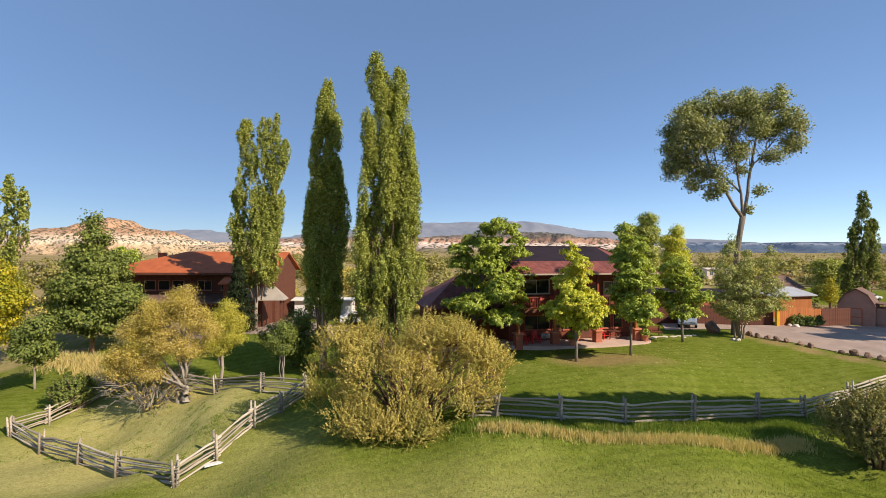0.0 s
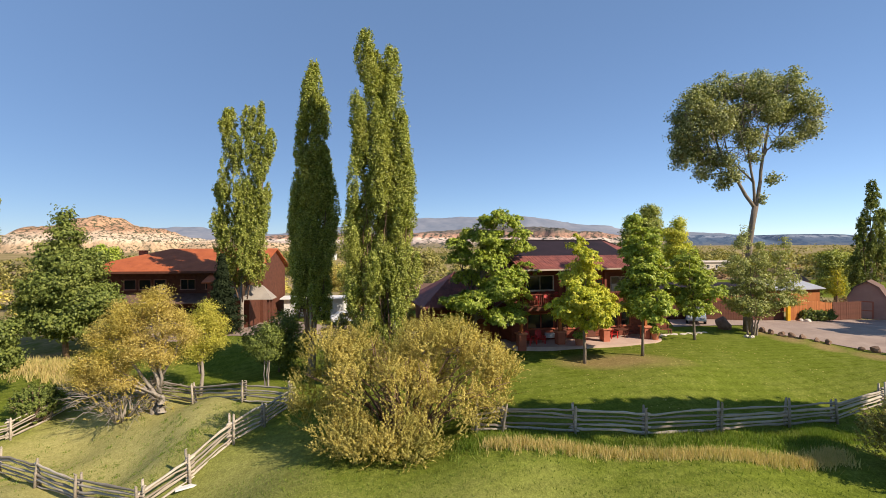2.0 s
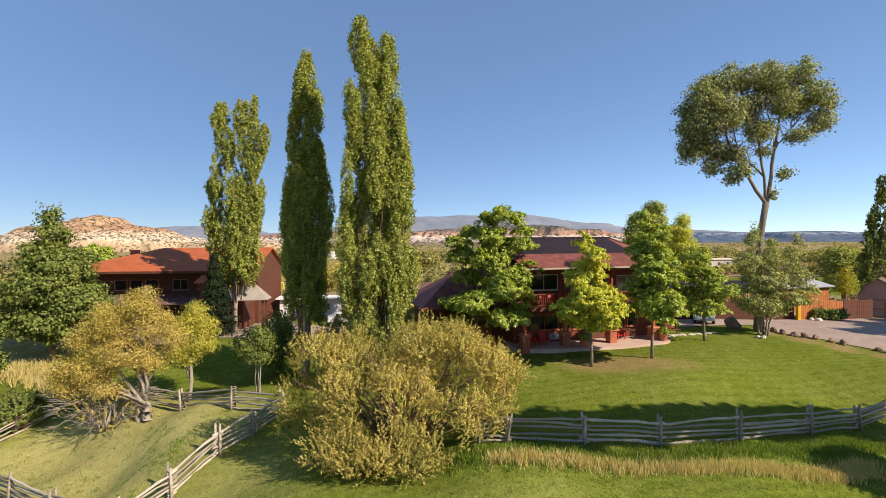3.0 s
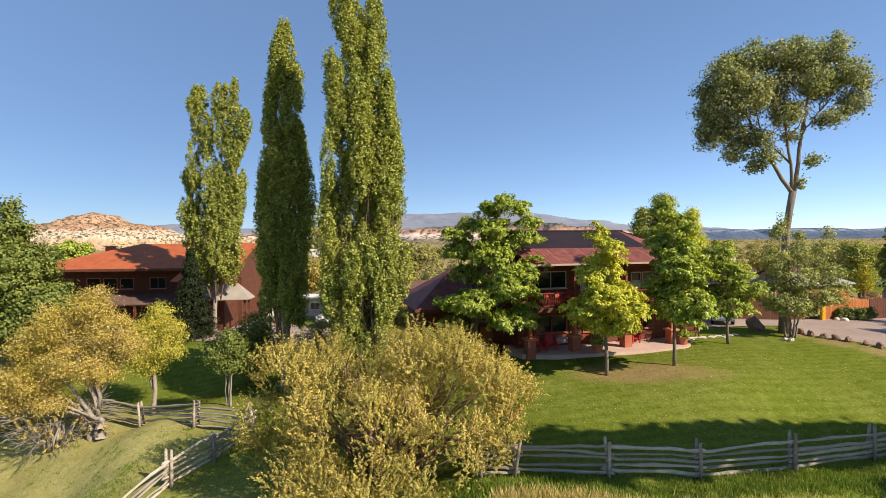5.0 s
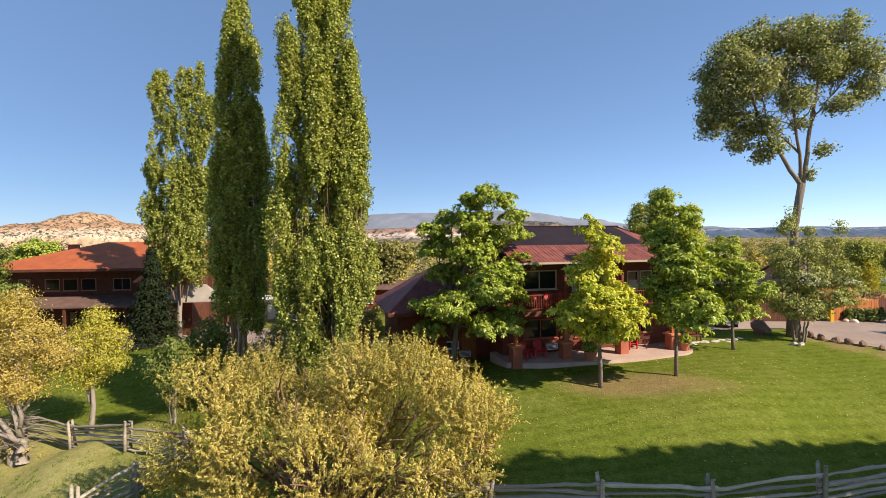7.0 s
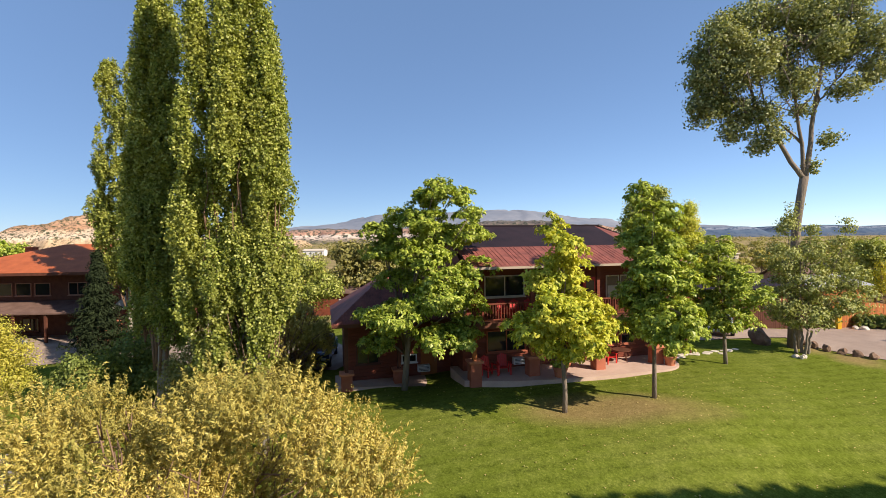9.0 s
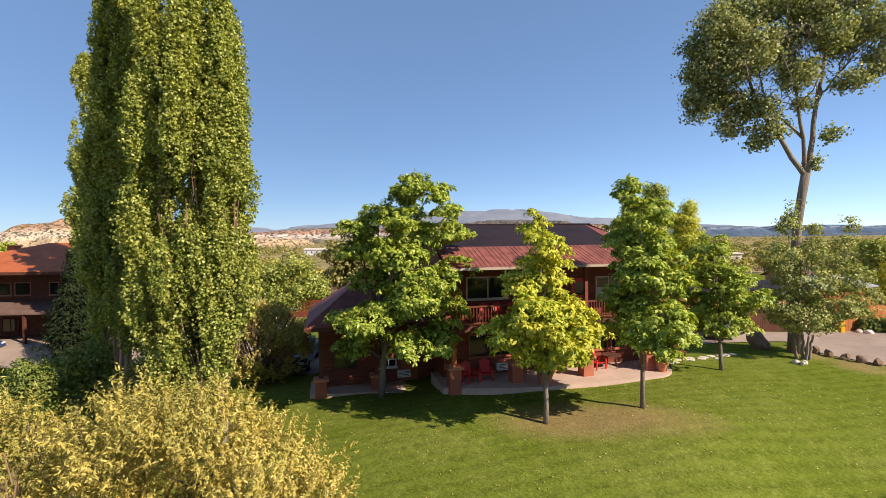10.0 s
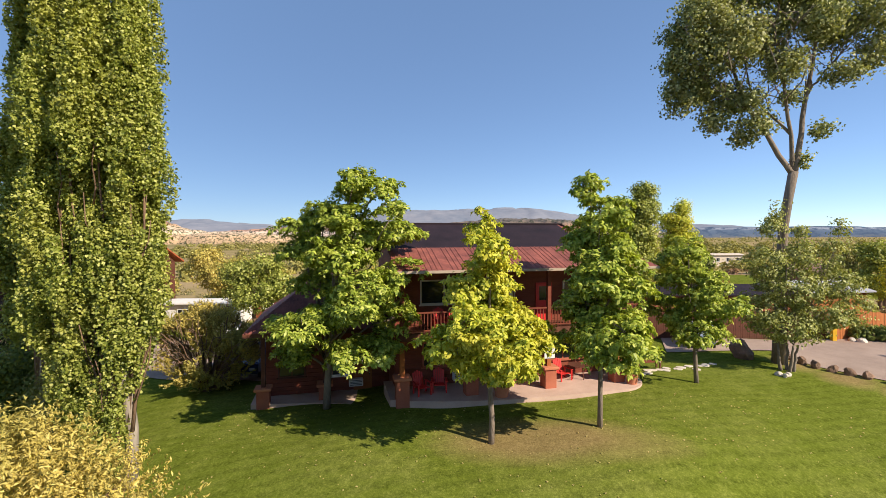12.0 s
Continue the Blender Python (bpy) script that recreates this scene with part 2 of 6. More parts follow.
    M["adobe"] = rough_mat("orange_adobe", (0.44, 0.15, 0.075), (0.58, 0.23, 0.12), 1.0, 22, 0.9, 0.3, 0.01)
    M["shed_pink"] = rough_mat("pink_brown_boards", (0.33, 0.17, 0.12), (0.44, 0.25, 0.18), 1.0, 18, 0.8, 0.3, 0.01)
    M["stone"] = rough_mat("brown_stone", (0.15, 0.09, 0.06), (0.42, 0.27, 0.18), 2.2, 14, 0.95, 0.9, 0.06, per_object=0.5)
    M["pale_stone"] = rough_mat("pale_stone", (0.5, 0.42, 0.33), (0.75, 0.66, 0.55), 2.2, 14, 0.95, 0.6, 0.04)
    M["car_blue"] = plain("dark_blue_car_paint", (0.03, 0.05, 0.13), 0.25, 0.6)
    M["car_silver"] = plain("silver_car_paint", (0.45, 0.50, 0.56), 0.25, 0.6, 0.4)
    M["car_white"] = plain("white_car_paint", (0.68, 0.68, 0.68), 0.25, 0.6)
    M["rubber"] = plain("black_rubber", (0.02, 0.02, 0.02), 0.8)
    M["chrome"] = plain("chrome", (0.6, 0.6, 0.6), 0.2, 0.5, 1.0)
    M["glass"] = glass_mat()
    M["curtain"] = plain("pale_curtain", (0.55, 0.50, 0.40), 0.9)
    M["flower"] = leaf_mat("flower_petals", [(0.5, 0.04, 0.08), (0.6, 0.2, 0.3), (0.55, 0.3, 0.05)])
    M["yellow"] = plain("yellow_paint", (0.75, 0.42, 0.02), 0.6)


make_materials()


# ---- shapes ----
def mesh_of(name, verts, faces, mat, smooth=False):
    me = bpy.data.meshes.new(name)
    me.from_pydata(verts, [], faces)
    me.materials.append(mat)
    if smooth:
        me.polygons.foreach_set("use_smooth", [True] * len(me.polygons))
    me.update()
    return me


def quads_mesh(name, verts, mat):
    """A mesh of loose quads from an array (n, 4, 3)."""
    n = len(verts)
    me = bpy.data.meshes.new(name)
    me.vertices.add(n * 4)
    me.vertices.foreach_set("co", verts.reshape(-1).astype(np.float32))
    me.loops.add(n * 4)
    me.loops.foreach_set("vertex_index", np.arange(n * 4, dtype=np.int32))
    me.polygons.add(n)
    me.polygons.foreach_set("loop_start", np.arange(0, n * 4, 4, dtype=np.int32))
    me.materials.append(mat)
    me.update(calc_edges=True)
    return me


def child(name, me, parent, label="", m=None):
    ob = new(name, me)
    ob.parent = parent
    if m is not None:
        ob.matrix_basis = m
    return tagged(ob, label)


def part(name, bm, mat, parent, label="", smooth=False):
    me = bpy.data.meshes.new(name)
    bm.normal_update()
    bm.to_mesh(me)
    bm.free()
    me.materials.append(mat)
    if smooth:
        me.polygons.foreach_set("use_smooth", [True] * len(me.polygons))
    ob = new(name, me)
    if parent is not None:
        ob.parent = parent
    return tagged(ob, label)


def thing(name, at, label, category, group="", kind="", turn=0.0):
    e = new(name)
    e.empty_display_size = 0.3
    e.matrix_basis = pose(*at, 0, 0, turn)
    return tagged(e, label, category, group, kind)


def box(bm, x0, x1, y0, y1, z0, z1, bevel=0.0, m=None):
    g = bmesh.ops.create_cube(bm, size=1.0)
    vs = g["verts"]
    t = Matrix.Translation(((x0 + x1) / 2, (y0 + y1) / 2, (z0 + z1) / 2)) @ Matrix.Diagonal((x1 - x0, y1 - y0, z1 - z0, 1))
    bmesh.ops.transform(bm, matrix=(m @ t) if m is not None else t, verts=vs)
    if bevel:
        es = list({e for v in vs for e in v.link_edges})
        bmesh.ops.bevel(bm, geom=es, offset=bevel, segments=1, affect='EDGES')
    return bm


def boxed(x0, x1, y0, y1, z0, z1, bevel=0.0, m=None):
    return box(bmesh.new(), x0, x1, y0, y1, z0, z1, bevel, m)


def prism(bm, pts, axis_a, axis_b):
    """A solid from a list of 3D points of one face, pushed from axis_a to axis_b (two vectors)."""
    a = [bm.verts.new(Vector(p) + Vector(axis_a)) for p in pts]
    b = [bm.verts.new(Vector(p) + Vector(axis_b)) for p in pts]
    bm.faces.new(a[::-1])
    bm.faces.new(b)
    n = len(pts)
    for i in range(n):
        bm.faces.new((a[i], a[(i + 1) % n], b[(i + 1) % n], b[i]))
    bmesh.ops.recalc_face_normals(bm, faces=bm.faces)
    return bm


def slab(bm, quad, thick):
    """A sheet of some thickness under four corners."""
    return prism(bm, quad, (0, 0, 0), (0, 0, -thick))


def tube(verts, faces, path, radii, sides=6):
    """Adds a tapered tube along a path to the lists verts and faces."""
    start = len(verts)
    n = len(path)
    for i, (p, r) in enumerate(zip(path, radii)):
        p = Vector(p)
        d = (Vector(path[min(i + 1, n - 1)]) - Vector(path[max(i - 1, 0)])).normalized()
        s = d.orthogonal().normalized() if abs(d.z) < 0.9 else Vector((1, 0, 0)).cross(d).normalized()
        u = d.cross(s)
        for k in range(sides):
            a = 2 * math.pi * k / sides
            verts.append(tuple(p + r * (math.cos(a) * s + math.sin(a) * u)))
    for i in range(n - 1):
        for k in range(sides):
            a, b = start + i * sides + k, start + i * sides + (k + 1) % sides
            faces.append((a, b, b + sides, a + sides))
    faces.append(tuple(range(start + sides - 1, start - 1, -1)))
    faces.append(tuple(range(start + (n - 1) * sides, start + n * sides)))


# ---- ground ----
RELIEF = [(4, 25, .6), (11, 27, .1), (19, 29.5, -.35), (24, 29, -1.1), (-2, 19, -.7), (6, 19.5, -.6), (19, 21, -1.2), (-2, 6, -1.4),
          (-12, 23, -2.5), (-18.5, 26.6, -3.4), (-24, 30, -4), (-11, 28, -1.1), (-9, 31, -.35), (-13, 33, -.6), (-20, 36, -1.9), (-2, 25, -.3),
          (10, 36.4, 1), (5.8, 38.6, 1.15), (11, 39.5, 1.25), (14.5, 37.4, 1.35), (18, 43, 1.32), (9, 43.5, 0.9), (31, 48.6, .9), (34, 42, .5), (29, 50, 1.2), (2, 40.7, .6), (-2, 42, .4),
          (37, 56, .9), (48, 60, .4), (-38, 47, -1.9), (-35, 58, 0), (-19, 48, .2), (-45, 38, -3.4), (0, 60, .6)]


def ground(x, y):
    """The height of the land: gentle swells round the house, level further out."""
    sw = sz = 0.0
    for a, b, c in RELIEF:
        w = 1 / ((x - a) ** 2 + (y - b) ** 2 + 2.0) ** 1.7
        sw += w
        sz += w * c
    d = math.hypot(x - 2, y - 36)
    k = min(max((d - 45) / 60, 0), 1)
    k = k * k * (3 - 2 * k)
    return sz / sw * (1 - k) - 1.6 * k


def steps(near0, near1, step, far0, far1):
    """Grid lines, fine between near0 and near1 and wider and wider outside."""
    xs = list(np.arange(near0, near1 + 0.01, step))
    s, x = step, near1
    while x < far1:
        s *= 1.22
        x += s
        xs.append(x)
    s, x = step, near0
    while x > far0:
        s *= 1.22
        x -= s
        xs.insert(0, x)
    return xs


def sheet(name, xs, ys, height, mat):
    verts = [(x, y, height(x, y)) for y in ys for x in xs]
    w = len(xs)
    faces = [(j * w + i, j * w + i + 1, (j + 1) * w + i + 1, (j + 1) * w + i) for j in range(len(ys) - 1) for i in range(w - 1)]
    return new(name, mesh_of(name, verts, faces, mat, True))


tagged(sheet("ground", steps(-50, 56, 0.8, -4600, 4600), steps(-6, 70, 0.8, -1500, 4700), ground, M["lawn"]),
       "mown green lawn with drier patches, running into straw-coloured open range", "ground", kind="structure")


def laid(name, outline, mat, lift, label, category, step=1.0):
    """A thin layer on the ground inside an outline, following the land."""
    bm = bmesh.new()
    vs = [bm.verts.new((x, y, 0)) for x, y in outline]
    bm.faces.new(vs)
    xs, ys = [p[0] for p in outline], [p[1] for p in outline]
    for k in np.arange(min(xs) + step, max(xs), step):
        bmesh.ops.bisect_plane(bm, geom=bm.verts[:] + bm.edges[:] + bm.faces[:], plane_co=(k, 0, 0), plane_no=(1, 0, 0))
    for k in np.arange(min(ys) + step, max(ys), step):
        bmesh.ops.bisect_plane(bm, geom=bm.verts[:] + bm.edges[:] + bm.faces[:], plane_co=(0, k, 0), plane_no=(0, 1, 0))
    for v in bm.verts:
        v.co.z = ground(v.co.x, v.co.y) + lift
    ob = part(name, bm, mat, None)
    return tagged(ob, label, category, kind="structure")


laid("driveway", [(29.6, 51.5), (30.2, 48.6), (31.6, 46.8), (33.2, 45.4), (35, 43.6), (36.5, 41.2), (40, 37), (60, 40), (62, 60), (53, 61.2), (46, 60.6), (37.5, 56.6), (32, 55.8), (24, 56), (22.5, 51)],
     M["gravel"], 0.05, "pale pinkish gravel driveway beside the lawn", "driveway")
laid("parking_yard", [(-47, 56), (-40, 53), (-30, 50.5), (-24, 49.5), (-14, 47.5), (-9, 46), (-3, 45), (-2, 49), (-6, 54), (-16, 57), (-22, 62), (-44, 62)],
     M["gravel"], 0.05, "pale gravel yard in front of the lodge", "driveway")


# ---- trees and shrubs ----
def unit(v):
    return v / np.maximum(np.linalg.norm(v, axis=-1, keepdims=True), 1e-6)


def leaves(rng, centres, outward, length, width, droop=0.2, wild=1.0, along=None):
    """Kite-shaped leaves at the centres, turned roughly outward, as quads."""
    n = len(centres)
    nor = unit(outward + rng.normal(0, 0.38 * wild, (n, 3)) + np.array([0.12, -0.05, 0.3]))
    d = rng.normal(0, 1, (n, 3)) + np.array([0, 0, -droop * 3])
    if along is not None:
        d = d * 0.55 + along
    d = unit(d - nor * np.sum(d * nor, axis=1, keepdims=True))
    s = np.cross(nor, d)
    k = rng.uniform(0.65, 1.3, (n, 1))
    l, w = length * k, width * k
    bend = nor * (w * 0.22)
    return np.stack([centres - d * l * 0.5 - bend, centres + s * w * 0.5 - d * l * 0.05 + bend, centres + d * l * 0.5 - bend, centres - s * w * 0.5 - d * l * 0.05 + bend], axis=1)


def lobe_points(rng, lobe, n, shell=0.5):
    """Points in an uneven egg: more of them near its skin. Returns points and outward directions."""
    c, r = np.array(lobe[:3]), np.array(lobe[3:6])
    d = unit(rng.normal(0, 1, (n, 3)))
    rad = shell + (1 - shell) * rng.uniform(0, 1, n) ** 0.6
    rad = rad * (0.86 + 0.16 * np.sin(d[:, 0] * 5 + c[0]) * np.cos(d[:, 2] * 6 + c[1]) + rng.normal(0, 0.06, n))
    return c + d * r * rad[:, None], d


def column_profile(s):
    return np.minimum(1, (s / 0.3) ** 0.55) * np.clip((1 - s) / 0.62, 0, 1) ** 0.55


def column_points(rng, col, n):
    """Points on the many upright plumes of a spire (x, y, low z, top x, top y, top z, radius)."""
    a, b, r = np.array(col[:3]), np.array(col[3:6]), col[6]
    h = b[2] - a[2]
    k = int(h * r * 0.8) + 9
    s0 = rng.uniform(0, 0.9, k)
    s0[:4] = (0.93, 0.86, 0.78, 0.68)
    th0 = rng.uniform(0, 2 * np.pi, k)
    r0 = r * column_profile(np.clip(s0 + 0.06, 0, 1)) * rng.uniform(0.4, 0.85, k)
    r0[:4] *= 0.5
    length = np.minimum(rng.uniform(1.8, 4.2, k) * (0.6 + 0.4 * r / 2), (0.98 - s0) * h + 0.6)
    wide = rng.uniform(0.3, 0.56, k) * (0.55 + 0.3 * r)
    i = rng.choice(k, n, p=length * wide / (length * wide).sum())
    s = rng.uniform(0, 1, n)
    pr = np.minimum(1, (s / 0.3) ** 0.7) * np.clip((1 - s) / 0.6, 0, 1) ** 0.7
    th = rng.uniform(0, 2 * np.pi, n)
    rad = wide[i] * pr * rng.uniform(0.5, 1.05, n) ** 0.5 + 0.03
    out = np.stack([np.cos(th), np.sin(th), 0.25 * np.ones(n)], 1)
    axis = a + (b - a) * s0[i][:, None]
    flare = r0[i] * (1 + 0.22 * s - 0.25 * s * s)
    p = axis + np.stack([np.cos(th0[i]) * flare, np.sin(th0[i]) * flare, s * length[i]], 1)
    p[:, :2] += (b - a)[:2] * (s * length[i] / h)[:, None]
    radial = np.stack([np.cos(th0[i]), np.sin(th0[i]), np.zeros(n)], 1)
    return p + out * rad[:, None] * np.array([1, 1, 0.3]), unit(out + radial * 0.7)


def crown_mesh(name, rng, clumps, outs, per, spread, length, width, mat, droop=0.2, wild=1.0, along=None):
    off = np.clip(rng.normal(0, 1, (len(clumps) * per, 3)), -1.7, 1.7)
    size = np.repeat(rng.uniform(0.6, 1.35, (len(clumps), 1)), per, axis=0)
    c = np.repeat(clumps, per, axis=0) + off * size * np.array(spread)
    o = unit(np.repeat(outs, per, axis=0) * 0.55 + unit(off) * 0.75)
    return quads_mesh(name, leaves(rng, c, o, length, width, droop, wild, along), mat)


def rosette_mesh(name, rng, centres, outs, per, reach, length, width, mat):
    """Sprays of long drooping leaves round twig ends, as of a chestnut or catalpa."""
    n = len(centres)
    size = np.repeat(rng.uniform(0.6, 1.3, (n, 1)), per, axis=0)
    phi = rng.uniform(0, 2 * np.pi, n * per)
    axis = np.repeat(unit(outs * 0.6 + np.array([0, 0, 0.75]) + rng.normal(0, 0.22, (n, 3))), per, axis=0)
    side = unit(np.cross(axis, np.array([0.31, 0.95, 0.05])))
    side2 = np.cross(axis, side)
    rad = side * np.cos(phi)[:, None] + side2 * np.sin(phi)[:, None]
    tilt = rng.uniform(-0.1, 1.0, (n * per, 1))
    d = unit(rad - axis * tilt * 0.8)
    nor = unit(axis + rad * tilt * 0.8 + rng.normal(0, 0.22, (n * per, 3)))
    d = unit(d - nor * np.sum(d * nor, axis=1, keepdims=True))
    s = np.cross(nor, d)
    l, w = length * size * rng.uniform(0.75, 1.2, (n * per, 1)), width * size
    c = np.repeat(centres, per, axis=0) + rad * reach * size * rng.uniform(0.5, 1.1, (n * per, 1)) - axis * tilt * reach * 0.6 + axis * rng.normal(0, 0.05, (n * per, 1))
    dip = nor * l * 0.12
    return quads_mesh(name, np.stack([c - d * l * 0.5 - dip, c + s * w * 0.5 + d * l * 0.08, c + d * l * 0.5 - dip * 1.5, c - s * w * 0.5 + d * l * 0.08], axis=1), mat)


def wood_mesh(name, trunk, limbs, mat):
    """trunk: (path, radii); limbs the same, in one mesh."""
    v, f = [], []
    for i, (p, r) in enumerate([trunk] + limbs):
        tube(v, f, p, r, 9 if i == 0 else 5)
    return mesh_of(name, v, f, mat, True)


def arc(a, b, sag=0.0, rng=None, n=4, jitter=0.0):
    a, b = np.array(a, float), np.array(b, float)
    pts = []
    for i in range(n + 1):
        s = i / n
        p = a + (b - a) * s
        p[2] += sag * math.sin(math.pi * s)
        if rng is not None and 0 < i < n:
            p = p + rng.normal(0, jitter, 3)
        pts.append(tuple(p))
    return pts


def taper(a, b, n=4):
    return [a + (b - a) * i / n for i in range(n + 1)]


def lobe_tree(name, at, label, category, lobes, n_clumps, per, leaf, bark, leafm, trunk_r=0.15, fork=None, seed=1, spread=0.22, droop=0.3, shell=0.5, stems=None, group="", wild=1.0, sprays=0, deep=0.0):
    """A tree whose crown is built up of uneven lobes of foliage; lobes are given from the foot: x, y, z, rx, ry, rz."""
    rng = np.random.default_rng(seed)
    x, y = at
    e = thing(name, (x, y, ground(x, y)), label, category, group)
    if deep:
        lobes = [(l[0], l[1] + deep * 0.9 * math.sin(i * 2.4 + seed), l[2], l[3], l[4] * (1 + 0.3 * deep), l[5]) for i, l in enumerate(lobes)]
    n_clumps, per = int(n_clumps * per / 34), 34
    vol = np.array([(l[3] * l[4] * l[5]) ** 0.72 for l in lobes])
    counts = np.maximum(6, n_clumps * vol / vol.sum()).astype(int)
    pts, outs = zip(*[lobe_points(rng, l, c, shell) for l, c in zip(lobes, counts)])
    pts, outs = np.concatenate(pts), np.concatenate(outs)
    keep = pts[:, 2] > 0.15
    if sprays:
        # boughs like flat umbrellas: sprays over the top of each, with dark gaps beneath
        m = max(1, int(keep.sum() * 34 / sprays / 9))
        pick = rng.choice(np.flatnonzero(keep), m)
        wide = rng.uniform(0.3, 0.62, m)
        ring, turn = np.sqrt(rng.uniform(0, 1, (m, 9))), rng.uniform(0, 6.283, (m, 9))
        off = np.stack([np.cos(turn) * ring, np.sin(turn) * ring, 0.18 - 0.5 * ring ** 2 + rng.normal(0, 0.07, (m, 9))], 2) * wide[:, None, None]
        tuft = (pts[pick][:, None, :] + off).reshape(-1, 3)
        lean = (outs[pick][:, None, :] * 0.6 + off / wide[:, None, None] * 0.6).reshape(-1, 3)
        me = rosette_mesh("crown", rng, tuft, lean, sprays, leaf[0] * 0.55, leaf[0], leaf[1], leafm)
    else:
        me = crown_mesh("crown", rng, pts[keep], outs[keep], per, (spread * 1.35, spread * 1.35, spread * 0.8), leaf[0], leaf[1], leafm, droop, wild)
    zf = fork if fork else min(l[2] for l in lobes) * 0.8
    top = max(l[2] for l in lobes)
    limbs = []
    foot = stems or [(0.0, 0.0)]
    for l in lobes:
        sx, sy = foot[int(rng.integers(len(foot)))]
        h = zf + (l[2] - zf) * rng.uniform(0.0, 0.35) if l[2] > zf else zf * 0.8
        lean = h / max(top, 0.1)
        a = (sx * (1 + lean), sy * (1 + lean), h)
        limbs.append((arc(a, l[:3], 0.15, rng, 4, 0.08), taper(trunk_r * 0.5, trunk_r * 0.14)))
        for _ in range(3):
            d = unit(rng.normal(0, 1, 3))
            tip = np.array(l[:3]) + d * np.array(l[3:6]) * 0.8
            if tip[2] > 0.3:
                limbs.append((arc(l[:3], tip, 0.1, rng, 3, 0.06), taper(trunk_r * 0.2, trunk_r * 0.05, 3)))
    mean = np.mean(np.array([l[:2] for l in lobes]), axis=0)
    lean_to = (mean[0] * 0.8, mean[1] * 0.8, top * 0.8)
    main = [(arc((sx, sy, -0.15), tuple(lean_to) if len(foot) == 1 else (sx * 1.8, sy * 1.8, zf * 1.3), 0, rng, 6, trunk_r * 0.35), taper(trunk_r * 1.25, trunk_r * (0.25 if len(foot) == 1 else 0.6), 6)) for sx, sy in foot]
    child("trunk", wood_mesh("trunk", main[0], main[1:] + limbs, bark), e)
    child("crown", me, e)
    return e


def poplar(at, label, cols, n_clumps, per, leaf, trunk_r, seed, leafm="leaf_poplar", group="poplars", bark="bark_pale"):
    """A columnar poplar: several upright spires of foliage on one trunk."""
    rng = np.random.default_rng(seed)
    x, y = at
    e = thing("poplar_tree", (x, y, ground(x, y)), label, "tree", group)
    size = np.array([(c[5] - c[2]) * c[6] for c in cols])
    n_clumps, per = int(n_clumps * per / 14), 14
    counts = (n_clumps * size / size.sum()).astype(int)
    pts, outs = zip(*[column_points(rng, c, k) for c, k in zip(cols, counts)])
    pts, outs = np.concatenate(pts), np.concatenate(outs)
    up = np.repeat(outs * 0.5 + np.array([0, 0, 0.5]), per, axis=0)
    me = crown_mesh("crown", rng, pts, outs, per, (0.085, 0.085, 0.15), leaf[0], leaf[1], M[leafm], 0.0, 1.9, up)
    limbs = []
    for c in cols:
        a = (c[0] * 0.4, c[1] * 0.4, c[2] * 0.7 + 0.3)
        limbs.append((arc(a, tuple(np.array(c[:3]) + (np.array(c[3:6]) - np.array(c[:3])) * 0.85), 0, rng, 6, 0.06), taper(trunk_r * 0.36, 0.02, 6)))
        for _ in range(7):
            s = rng.uniform(0.02, 0.6)
            p = np.array(c[:3]) + (np.array(c[3:6]) - np.array(c[:3])) * s
            th = rng.uniform(0, 6.28)
            q = p + np.array([math.cos(th) * c[6] * 0.45, math.sin(th) * c[6] * 0.45, rng.uniform(1.4, 2.6)])
            limbs.append((arc(p, q, -0.25, rng, 3, 0.05), taper(trunk_r * 0.18, 0.012, 3)))
    th = max(c[5] for c in cols) * 0.55
    child("trunk", wood_mesh("trunk", (arc((0, 0, -0.15), (0.1, 0, th), 0, rng, 6, 0.07), taper(trunk_r * 1.2, trunk_r * 0.4, 6)), [], M[bark]), e)
    child("branchwork", wood_mesh("branchwork", limbs[0], limbs[1:], M["bark_brown"]), e)
    child("crown", me, e)
    return e


